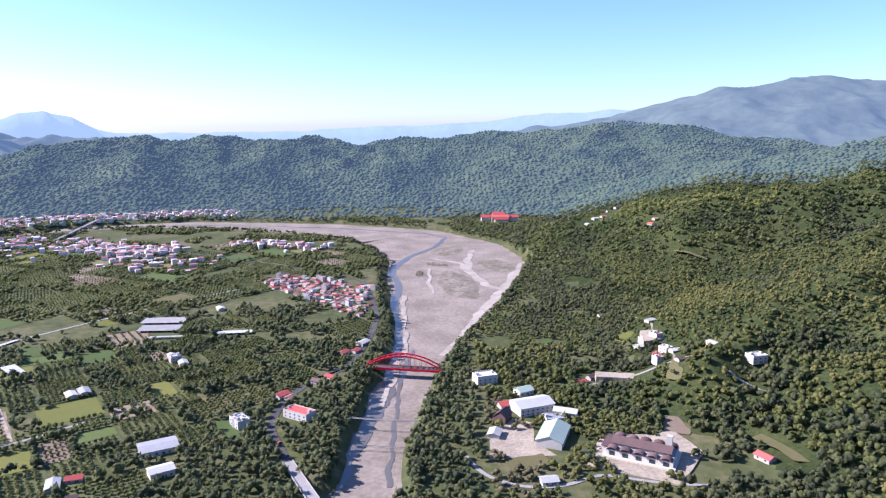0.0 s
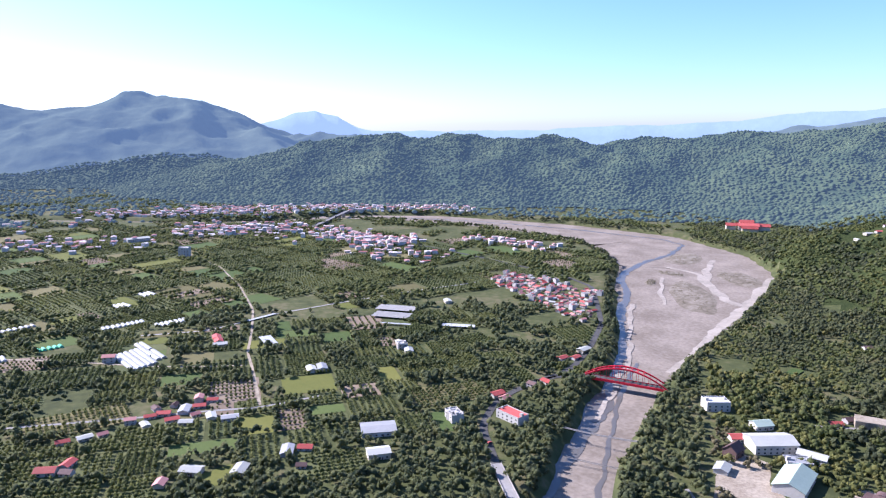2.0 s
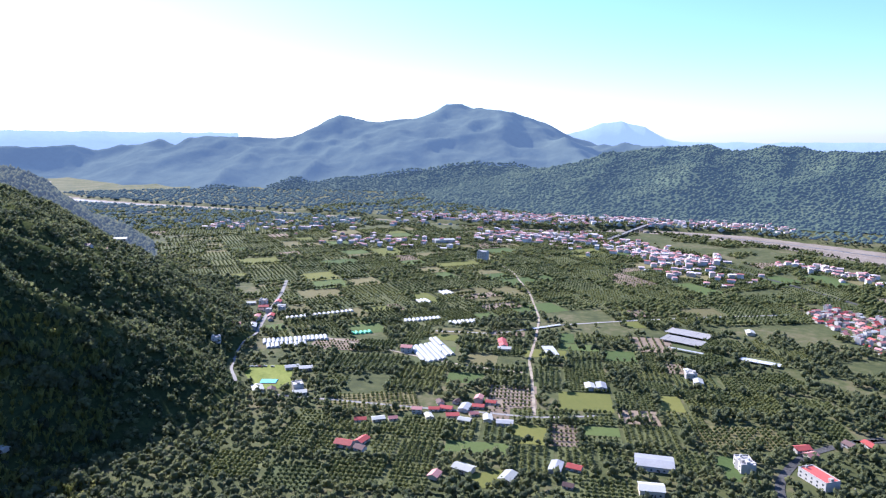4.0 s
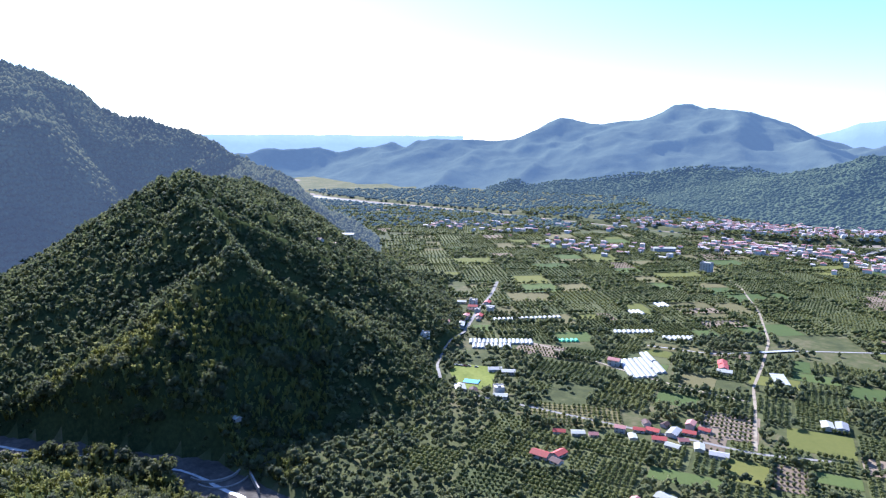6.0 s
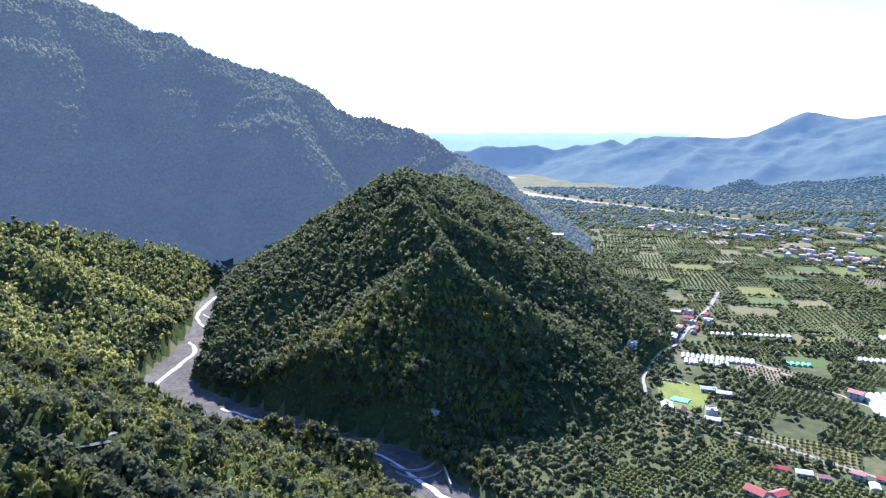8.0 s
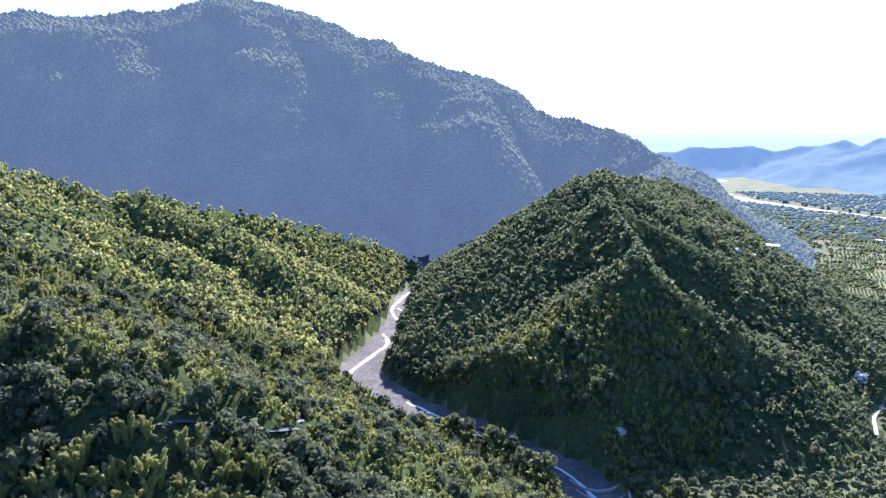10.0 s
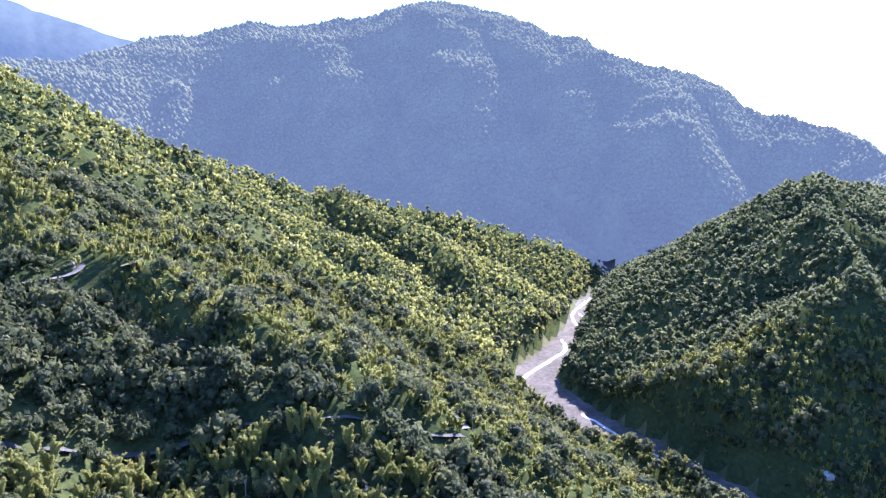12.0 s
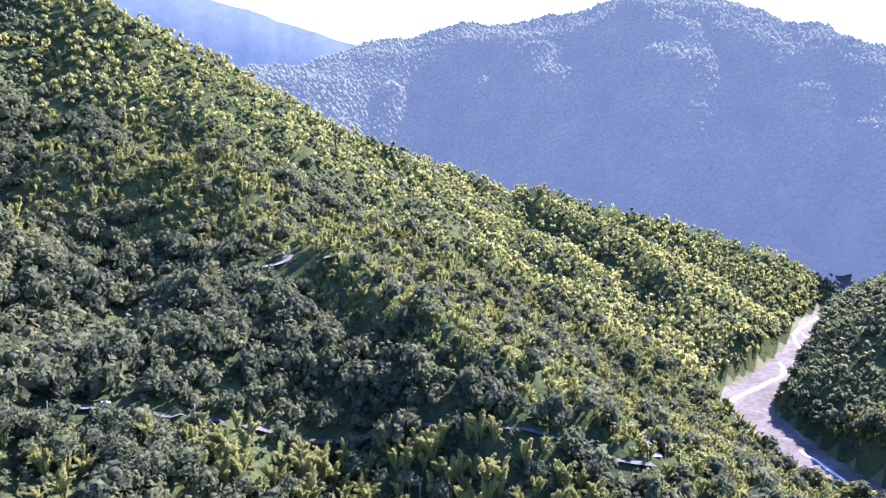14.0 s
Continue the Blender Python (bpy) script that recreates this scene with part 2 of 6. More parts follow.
# crest lines: x, y, height; then the fall to each side
SPUR = [(-430, -520, 300), (-395, -430, 248), (-354, -300, 190), (-361, -204, 166), (-350, -152, 152), (-342, -117, 143), (-344, -70, 126), (-362, -44, 100), (-400, -25, 78), (-450, 20, 41), (-490, 70, 6)]
CRESTS = [
    # pyramid hill by the side river, with its spurs
    ([(-950, 171, 205), (-1090, 75, 131), (-1250, -16, 63), (-1330, -75, 0)], 0.90),
    ([(-950, 171, 205), (-830, 155, 181), (-690, 178, 140), (-644, 206, 92), (-600, 185, 57), (-572, 161, 20), (-548, 139, 2)], 1.35),
    ([(-950, 171, 205), (-980, 205, 192), (-1000, 301, 156), (-1010, 424, 88), (-1020, 528, 36), (-1040, 610, 3)], 0.62),
    ([(-830, 165, 179), (-790, 280, 122), (-775, 380, 68), (-770, 450, 5)], 0.75),
    ([(-900, 165, 193), (-890, 270, 148), (-880, 380, 90), (-870, 470, 30)], 0.60),
    ([(-690, 178, 138), (-655, 262, 84), (-610, 320, 34), (-540, 335, 4)], 0.62),
    ([(-900, 160, 187), (-850, 122, 136), (-790, 95, 72), (-715, 84, 28), (-650, 76, 3)], 1.05),
    ([(-980, 205, 190), (-1250, 330, 165), (-1600, 380, 206), (-1820, 182, 291)], 0.70),
    # the great mountain behind it: gentle shoulders above, steep hollows below
    ([(-1940, -624, 612), (-1890, -318, 492), (-1865, -56, 399), (-1820, 182, 290), (-1870, 420, 150), (-1960, 720, 6)], 1.15, 130),
    ([(-1940, -624, 612), (-1780, -950, 572), (-1646, -1152, 540), (-1450, -1300, 480), (-1225, -1305, 424), (-900, -1400, 391)], 1.10, 130),
    ([(-1940, -624, 604), (-1790, -600, 535), (-1660, -540, 450), (-1570, -470, 330), (-1490, -410, 140)], 1.20, 70),
    ([(-1660, -540, 448), (-1550, -590, 345), (-1450, -580, 190)], 1.20, 35),
    ([(-1865, -56, 396), (-1710, -60, 346), (-1590, -50, 285), (-1480, -20, 110)], 1.15, 60),
    ([(-1710, -60, 350), (-1610, -140, 275), (-1520, -160, 120)], 1.20, 35),
    ([(-1900, -340, 505), (-1780, -315, 440), (-1670, -280, 350), (-1550, -215, 140)], 1.20, 55),
    ([(-1780, -950, 566), (-1650, -880, 505), (-1540, -790, 410), (-1430, -690, 205)], 1.10, 65),
    ([(-1650, -880, 500), (-1490, -920, 390), (-1370, -860, 215)], 1.15, 40),
    ([(-1450, -1300, 464), (-1340, -1120, 360), (-1250, -940, 190)], 1.0, 25),
    # near slope with the bamboo
    ([(-150, -900, 511), (-413, -650, 399), (-477, -615, 363), (-549, -566, 309), (-661, -514, 239), (-880, -480, 183), (-985, -340, 142), (-1120, -225, 94), (-1190, -165, 74), (-1245, -134, 34), (-1275, -112, 4)], 0.75),
    (SPUR, 0.58),
    ([(-661, -514, 239), (-690, -390, 168), (-700, -300, 108), (-712, -240, 74), (-715, -190, 22)], 0.52),
    ([(-549, -566, 306), (-570, -440, 205), (-585, -330, 120), (-600, -240, 50)], 0.52),
    ([(-880, -480, 183), (-860, -320, 136), (-835, -235, 98), (-810, -175, 40)], 0.55),
    ([(-150, -900, 511), (-60, -500, 285), (-110, -250, 140), (-150, -90, 84), (-170, 40, 11)], 0.48),
    ([(-354, -300, 189), (-300, -275, 174), (-240, -262, 162), (-190, -248, 146), (-120, -235, 120)], 0.62),
    ([(-300, -262, 168), (-298, -175, 138), (-306, -120, 131), (-318, -80, 124), (-340, -46, 98)], 0.62),
    # slopes on the far side of the main river
    ([(1150, 250, 330), (760, 650, 190), (518, 796, 112), (428, 735, 90), (342, 679, 63), (265, 626, 45), (205, 600, 14)], 0.42),
    ([(760, 650, 190), (560, 560, 120), (400, 470, 62), (300, 400, 25)], 0.36),
    ([(428, 735, 90), (360, 800, 48), (300, 850, 14)], 0.36),
    ([(1300, 700, 260), (900, 980, 150), (700, 1010, 112), (540, 1017, 78), (400, 990, 30), (330, 970, 6)], 0.36),
    ([(1350, 1150, 250), (800, 1240, 160), (536, 1293, 126), (497, 1330, 114), (417, 1389, 98), (317, 1446, 62), (240, 1481, 30)], 0.36),
    ([(536, 1293, 124), (430, 1190, 88), (340, 1120, 44), (290, 1090, 12)], 0.36),
    ([(1124, 1774, 216), (997, 1848, 190), (850, 1920, 178), (730, 1969, 140), (571, 2021, 96), (358, 2019, 46), (250, 1990, 20)], 0.32),
    ([(850, 1920, 176), (720, 1760, 110), (600, 1650, 60), (480, 1600, 18)], 0.34),
    ([(1124, 1774, 214), (960, 1600, 150), (800, 1500, 90)], 0.36),
    ([(1900, 1850, 330), (1400, 2190, 240), (1168, 2322, 172), (900, 2350, 120), (600, 2350, 60)], 0.26),
]
MAIN_RIVER = [(-110, 380, 26), (-70, 420, 25), (-50, 453, 24), (-55, 518, 24), (-47, 571, 24), (-41, 636, 29), (-31, 716, 28), (-18, 817, 41),
              (-3, 950, 72), (12, 1130, 108), (30, 1328, 134), (0, 1450, 140), (-100, 1610, 130), (-316, 1720, 105), (-515, 1762, 85),
              (-665, 1774, 80), (-800, 1745, 62), (-920, 1700, 48), (-1020, 1560, 28), (-1300, 1440, 26), (-1700, 1320, 30),
              (-2191, 1132, 42), (-2465, 1002, 56), (-2736, 907, 62), (-3020, 877, 70), (-3377, 888, 80), (-3593, 988, 70), (-3790, 1110, 50), (-3930, 1120, 30)]
SIDE_RIVER = [(-1460, -230, 20), (-1390, -130, 22), (-1320, -92, 22), (-1220, -84, 20), (-1115, -97, 20), (-1040, -100, 20), (-915, -96, 17), (-820, -95, 22),
              (-745, -104, 25), (-695, -90, 27), (-645, -33, 19), (-600, 27, 19), (-560, 78, 18), (-527, 113, 20), (-498, 124, 19),
              (-420, 165, 20), (-300, 235, 20), (-190, 320, 22), (-110, 380, 26)]
# ranges round the valley: azimuth in degrees to the left of straight ahead, distance, height
RANGES = [
    ([(38, 2750, 60), (34, 2900, 120), (30, 3020, 175), (26, 3060, 205), (22.8, 3060, 191), (19.7, 3060, 195), (16, 3060, 201), (10.2, 3060, 201), (7.5, 3060, 179), (3.9, 3060, 184),
      (-0.7, 3080, 207), (-4.4, 3100, 224), (-8.1, 3120, 239), (-13, 3150, 262), (-20, 3150, 250)], 0.22),
    ([(-7, 4300, 250), (-9.9, 4100, 255), (-14.3, 4100, 309), (-17.2, 4100, 355), (-20, 4100, 430), (-23.3, 4100, 494), (-27.8, 4150, 508), (-30, 4150, 490), (-32, 4150, 470), (-45, 4200, 540)], 0.32),
    ([(79.5, 4480, 60), (78, 4470, 130), (76, 4460, 150), (70, 4420, 152), (66, 4300, 178)], 0.62),
    ([(66, 4300, 178), (63.6, 4100, 205), (60.4, 4000, 211), (57.8, 4000, 217), (55.1, 4000, 228), (52, 4000, 324), (48.7, 4000, 308),
      (45.9, 4000, 338), (43.4, 4000, 399), (40.5, 4000, 414), (36.9, 3950, 335), (33.7, 3900, 237), (30.5, 3700, 205), (26, 3500, 190)], 0.36),
    ([(43.4, 4000, 396), (45.5, 3650, 290), (47, 3350, 160), (48, 3100, 60)], 0.42),
    ([(40.5, 4000, 410), (38.5, 3600, 280), (38, 3300, 170), (37, 2950, 60)], 0.42),
    ([(42, 4000, 405), (42, 3500, 210), (42.5, 3150, 70)], 0.46),
    ([(52, 4000, 322), (53, 3600, 200), (55, 3200, 60)], 0.42),
    ([(48.7, 4000, 305), (50, 3500, 180), (51, 3150, 60)], 0.46),
    ([(57.8, 4000, 215), (60, 3500, 120), (62, 3200, 40)], 0.42),
    ([(66, 4300, 176), (67, 3900, 90), (68, 3600, 30)], 0.42),
    ([(36.9, 3950, 332), (33, 3400, 190), (32, 3000, 80)], 0.40),
]
# spurs of the hills across the valley run down towards the town and the river bend
for k in range(15):
    top_az = 29 - 3.0 * k + (0.9, -0.7, 0.3, -1.1)[k % 4]
    crest = float(np.interp(-top_az, [-30, -20, -8, 0, 8, 16], [175, 193, 180, 190, 236, 255]))
    turn_by = (2.4, -1.6, 1.2, -2.2, 0.6)[k % 5]
    foot = 2180 + (0, 130, 40, 210, 90)[k % 5]
    RANGES.append(([(top_az, 3050, crest), (top_az + 0.4 * turn_by, 2760, crest * 0.80), (top_az + 0.8 * turn_by, 2480, crest * (0.50 + 0.12 * (k % 3))), (top_az + turn_by, foot, 14)], 0.40))
RANGE_LINES = [([(-d * math.sin(radians(a)), d * math.cos(radians(a)), h) for a, d, h in pts], fall) for pts, fall in RANGES]


SIDE_LEVEL = [(-1460, -230, 2.0), (-1200, -90, 1.0), (-745, -104, 0.0), (-600, 27, -1.0), (-498, 124, -3.0), (-300, 235, -7.0), (-110, 380, -8.0)]


def river_bed(x, y):
    """Distance outside the banks (negative in the bed) of the nearer river, and the level of its bed."""
    d1, w1 = along(x, y, MAIN_RIVER)
    d2, w2 = along(x, y, SIDE_RIVER)
    level = along(x, y, SIDE_LEVEL)[1]
    wob = 5 * fbm(x / 38, y / 38, 3, 71)
    side = d2 - w2 < d1 - w1
    return np.where(side, d2 - w2, d1 - w1) + wob, np.where(side, level, -8.0)


def land(x, y):
    """Height of the bare ground."""
    x, y = np.asarray(x, float), np.asarray(y, float)
    far = smooth(900, 2200, np.hypot(x, y))
    wx = x + (26 + 40 * far) * fbm(x / (150 + 200 * far), y / (150 + 200 * far), 3, 11)
    wy = y + (26 + 40 * far) * fbm(x / (150 + 200 * far) + 40, y / (150 + 200 * far), 3, 23)
    shape = np.shape(x)
    wx, wy, h = np.ravel(wx), np.ravel(wy), np.zeros(np.size(x))
    for lines, round_off in ((CRESTS, 14.0), (RANGE_LINES, 30.0)):
        for pts, fall, *knee in lines:
            reach = (max(p[2] for p in pts) + 31) / fall + sum(knee)
            m = np.flatnonzero((wx > min(p[0] for p in pts) - reach) & (wx < max(p[0] for p in pts) + reach) & (wy > min(p[1] for p in pts) - reach) & (wy < max(p[1] for p in pts) + reach))
            if len(m):
                h[m] = soft_max(h[m], crest_height(wx[m], wy[m], pts, fall, *knee), round_off)
    h = h.reshape(shape)
    rise = np.maximum(h - 3.5, 0)
    gully = np.abs(fbm(x / (95 + 160 * far), y / (95 + 160 * far), 4, 5))
    calm = 1 - 0.75 * np.exp(-((x + 830) ** 2 + (y - 150) ** 2) / 320 ** 2)   # the pyramid hill has smooth flanks
    rise = rise + np.minimum(rise, 60 + 60 * far) * (0.20 - 0.85 * gully) * (0.72 - 0.2 * far) * calm
    fold = np.abs(fbm(x / 420 + 7, y / 420, 3, 57))
    rise = rise + far * np.minimum(rise, 150) * (0.10 - 0.75 * fold) * 0.55
    rise = np.where(h > 3.5, np.maximum(rise, 0), 0)
    out, level = river_bed(x, y)
    k = smooth(9, -4, out)
    toe = smooth(-4, 16, out)
    return rise * (0.25 + 0.75 * toe) * (1 - k) + (level - 1.5) * k

# ---- helpers for meshes ----
def mesh_from(name, verts, faces, material, tone=None, smooth_shade=False):
    """A mesh from arrays: verts (n, 3), faces (m, 3) or (m, 4)."""
    verts, faces = np.asarray(verts, np.float32), np.asarray(faces, np.int32)
    me = bpy.data.meshes.new(name)
    me.vertices.add(len(verts))
    me.vertices.foreach_set("co", verts.ravel())
    k = faces.shape[1]
    me.loops.add(faces.size)
    me.loops.foreach_set("vertex_index", faces.ravel())
    me.polygons.add(len(faces))
    me.polygons.foreach_set("loop_start", np.arange(0, faces.size, k, dtype=np.int32))
    me.polygons.foreach_set("use_smooth", np.full(len(faces), smooth_shade))
    if tone is not None:
        me.attributes.new("tone", "FLOAT", "POINT").data.foreach_set("value", np.asarray(tone, np.float32))
    me.materials.append(material)
    me.update(calc_edges=True)
    return me


def grid_faces(rows, cols):
    i = np.arange((rows - 1) * cols).reshape(rows - 1, cols)[:, :-1].ravel()
    return np.stack([i, i + 1, i + cols + 1, i + cols], 1)


def part(name, bm, material, parent, label=""):
    me = bpy.data.meshes.new(name)
    bm.to_mesh(me)
    bm.free()
    me.materials.append(material)
    ob = new(name, me)
    ob.parent = parent
    return tagged(ob, label)


# ---- ground: one sheet to the horizon ----
CX, CY = -30.0, 40.0
angles = np.radians(np.concatenate([np.linspace(-48, 172, 370), np.linspace(178, 306, 33), [312.0]]))
rings = np.concatenate([np.geomspace(40, 1300, 150), np.linspace(1312, 3200, 132), np.geomspace(3260, 5150, 18)])


def polar(rr, aa):
    r, a = np.meshgrid(rr, aa, indexing="ij")
    return CX - r * np.sin(a), CY + r * np.cos(a)


gx, gy = polar(rings, angles)
gz = land(gx, gy)
far_part = smooth(3120, 3190, np.hypot(gx, gy)) * (gz > 4)
sheet_z = np.where(far_part > 0, gz - (14 + 0.4 * gz) * far_part, gz)
verts = np.concatenate([np.stack([gx, gy, sheet_z], -1).reshape(-1, 3), [[CX, CY, float(land(CX, CY))]]])
faces = grid_faces(*gx.shape)
me = mesh_from("ground", verts, faces, GROUND, smooth_shade=True)
me.materials.append(FOREST_FLOOR)
mid_z = verts[faces].mean(1)
me.polygons.foreach_set("material_index", np.where(mid_z[:, 2] > 2.5, 1, 0).astype(np.int32))
ground = tagged(new("ground", me), "valley floor of grass and soil rising into wooded slopes", "ground", kind="structure")
me = mesh_from("ground_below", np.concatenate([verts[:len(angles)], verts[-1:]]), np.array([[len(angles), i + 1, i] for i in range(len(angles) - 1)]), FOREST_FLOOR)
tagged(new("ground_below", me), "wooded ground far below the flight", "ground", kind="structure")


# far slopes: haze-glow skins over the great mountain and over the hills across the valley
def far_mountain(x, y):
    d = np.hypot(x + 30, y - 40)
    return ((d >= 1380) | ((y < -520 - 0.763 * (x + 880)) & (d > 900)) | ((x < -1265) & (y < -30)) | ((x < -1345) & (y < 60))) & (y < 700 + 0.35 * (x + 1900)) & (x < -600)


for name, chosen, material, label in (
        ("backdrop_great_mountain", far_mountain(mid_z[:, 0], mid_z[:, 1]), MOUNTAIN_HAZE, "great wooded mountain with blue haze put in as glow"),
        ("backdrop_hills", ~far_mountain(mid_z[:, 0], mid_z[:, 1]) & (np.hypot(mid_z[:, 0] + 30, mid_z[:, 1] - 40) > 1850), FAR_WOODS_HAZE, "wooded hills across the valley with light haze as glow")):
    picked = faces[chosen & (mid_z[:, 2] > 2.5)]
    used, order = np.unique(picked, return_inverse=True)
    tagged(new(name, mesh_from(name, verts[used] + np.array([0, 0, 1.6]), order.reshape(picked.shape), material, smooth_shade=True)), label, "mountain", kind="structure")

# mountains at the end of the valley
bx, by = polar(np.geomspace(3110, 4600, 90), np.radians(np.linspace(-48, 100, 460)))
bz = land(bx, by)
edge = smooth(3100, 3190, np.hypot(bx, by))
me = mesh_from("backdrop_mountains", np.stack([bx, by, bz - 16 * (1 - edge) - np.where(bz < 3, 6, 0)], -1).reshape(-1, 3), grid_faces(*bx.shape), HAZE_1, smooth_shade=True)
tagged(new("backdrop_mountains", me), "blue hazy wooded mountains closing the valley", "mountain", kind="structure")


def backdrop_range(name, pts, depth, label, material):
    """A far range: crest given as azimuth, distance, height."""
    az = np.linspace(pts[0][0], pts[-1][0], 160)
    order = sorted(pts)
    d = np.interp(az, [p[0] for p in order], [p[1] for p in order])
    h = np.interp(az, [p[0] for p in order], [p[2] for p in order])
    h = h + 8 * fbm(az * 0.9, az * 0 + 3, 4, 9)
    rows = []
    for back, share in ((-depth, 0.0), (-depth * 0.6, 0.3), (-depth * 0.25, 0.72), (0, 1.0), (depth * 0.5, 0.5)):
        wob = depth * 0.03 * fbm(az * 0.22, az * 0 + back * 0.01, 2, 4)
        r = d + back + (wob if back < 0 else 0)
        rows.append(np.stack([-r * np.sin(np.radians(az)), r * np.cos(np.radians(az)), h * share - (6 if share == 0 else 0)], -1))
    ob = new(name, mesh_from(name, np.concatenate(rows), grid_faces(5, 160), material, smooth_shade=True))
    return tagged(ob, label, "mountain range", kind="structure")


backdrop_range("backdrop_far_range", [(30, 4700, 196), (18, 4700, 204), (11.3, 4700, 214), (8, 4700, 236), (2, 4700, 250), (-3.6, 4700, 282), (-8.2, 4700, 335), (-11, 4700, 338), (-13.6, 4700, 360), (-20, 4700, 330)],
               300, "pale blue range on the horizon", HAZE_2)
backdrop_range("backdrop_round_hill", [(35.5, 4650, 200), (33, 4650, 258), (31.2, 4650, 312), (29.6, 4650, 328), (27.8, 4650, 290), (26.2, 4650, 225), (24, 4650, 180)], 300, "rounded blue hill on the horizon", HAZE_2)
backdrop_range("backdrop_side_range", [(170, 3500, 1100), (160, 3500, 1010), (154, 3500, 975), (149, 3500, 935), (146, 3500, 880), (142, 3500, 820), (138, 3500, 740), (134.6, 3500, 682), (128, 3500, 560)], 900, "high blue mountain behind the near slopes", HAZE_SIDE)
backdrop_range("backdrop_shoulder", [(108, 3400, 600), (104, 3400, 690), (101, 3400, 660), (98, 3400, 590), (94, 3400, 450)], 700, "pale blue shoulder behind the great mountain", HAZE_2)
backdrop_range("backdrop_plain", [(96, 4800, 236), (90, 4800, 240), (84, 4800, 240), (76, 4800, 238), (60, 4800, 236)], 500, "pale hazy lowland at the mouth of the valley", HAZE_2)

# ---- rivers ----
def ribbon(name, pts, material, lift=0.0, grow=1.0, step=6.0, wobble=0.0, seed=3, ground_level=None, cross=5):
    """A band along x, y, half-width (, level) nodes."""
    pts = np.array(pts, float)
    run = np.concatenate([[0], np.cumsum(np.hypot(*np.diff(pts[:, :2], axis=0).T))])
    s = np.linspace(0, run[-1], max(4, int(run[-1] / step)))
    vals = [np.interp(s, run, pts[:, k]) for k in range(pts.shape[1])]
    soft = max(1, int(14 / step))
    for k in range(len(vals)):
        for _ in range(2):
            pad = np.pad(vals[k], soft, mode="edge")
            vals[k] = np.convolve(pad, np.ones(2 * soft + 1) / (2 * soft + 1), "valid")
    x, y, w = vals[:3]
    if wobble:
        x, y = x + wobble * fbm(s / 26, s * 0, 3, seed), y + wobble * fbm(s / 26, s * 0 + 9, 3, seed + 1)
        w = w * (1 + 0.4 * fbm(s / 17, s * 0 + 5, 3, seed + 2))
    tx, ty = np.gradient(x), np.gradient(y)
    n = np.hypot(tx, ty) + 1e-9
    rows = []
    if ground_level:
        pad = np.pad(ground_level(x, y), 3, mode="edge")
        middle = np.maximum(np.convolve(pad, np.ones(7) / 7, "valid"), ground_level(x, y) - 1.0)
    for k in np.linspace(-1, 1, cross):
        px, py = x - ty / n * w * k * grow, y + tx / n * w * k * grow
        z = vals[3] if len(vals) > 3 else (middle if ground_level else np.zeros(len(x)))
        rows.append(np.stack([px, py, z + lift], -1))
    v = np.stack(rows, 1).reshape(-1, 3)
    return mesh_from(name, v, grid_faces(len(x), cross), material, smooth_shade=True)


def bed_level(x, y):
    return river_bed(x, y)[1]


bed = tagged(new("river_main", ribbon("river_main", [(*p, -8.0) for p in MAIN_RIVER], GRAVEL, 0, 1.25)), "wide pale grey gravel bed of the main river", "river bed", kind="structure")
levels = along(np.array([p[0] for p in SIDE_RIVER], float), np.array([p[1] for p in SIDE_RIVER], float), SIDE_LEVEL)[1]
tagged(new("river_side", ribbon("river_side", [(*p, float(z)) for p, z in zip(SIDE_RIVER, levels)], GREY_GRAVEL, 0, 1.3)), "winding grey gravel bed of the side river", "river bed", kind="structure")
STREAMS = [
    ([(-96, 385, 14), (-85, 453, 12), (-79, 490, 11), (-74, 527, 10.5), (-67, 583, 11), (-60, 636, 11), (-55, 716, 8), (-56, 817, 8), (-68, 923, 7), (-70, 1002, 6), (-72, 1097, 5.5), (-92, 1200, 6.5), (-84, 1284, 6.5), (-56, 1380, 6), (-24, 1453, 5), (-2, 1547, 4.5), (10, 1600, 3), (-40, 1660, 3), (-250, 1740, 4), (-520, 1790, 4), (-800, 1775, 4)], -7.75),
    ([(-2150, 1150, 5), (-2465, 1010, 9), (-2736, 925, 12), (-3020, 860, 14), (-3377, 900, 16), (-3593, 1000, 16), (-3790, 1110, 16), (-3920, 1118, 14)], -7.75),
    ([(-36, 457, 2.2), (-42, 528, 2.0), (-41, 583, 1.8), (-44, 640, 2.2), (-40, 720, 2.4), (-34, 780, 1.6)], -7.8),
]
for nodes, level in STREAMS:
    tagged(new("stream", ribbon("stream", [(*p, level) for p in nodes], WATER, 0, 1.0, 5.0, 5.0)), "shallow greenish stream winding through the gravel", "water", kind="structure")
SAND = [
    [(160, 1308, 10), (125, 1177, 9), (96, 1070, 8), (69, 992, 7), (41, 893, 6), (20, 812, 5), (-1, 750, 4)],
    [(-22, 1337, 4), (34, 1296, 5), (47, 1211, 7), (73, 1106, 8), (96, 1077, 6)],
    [(64, 1442, 5), (49, 1327, 6), (47, 1211, 6)],
    [(-24, 1246, 3), (-22, 1112, 3), (-14, 1041, 2)],
    [(-58, 600, 2.5), (-50, 680, 3), (-44, 800, 3), (-54, 920, 3), (-60, 1040, 4)],
]
for k, nodes in enumerate(SAND):
    tagged(new("sand_bank", ribbon("sand_bank", [(*p, -7.72 + 0.06 * k) for p in nodes], PALE_SAND, 0, 1.0, 5.0, 4.0, 31)), "pale dry sand washed along the gravel", "sand", kind="structure")
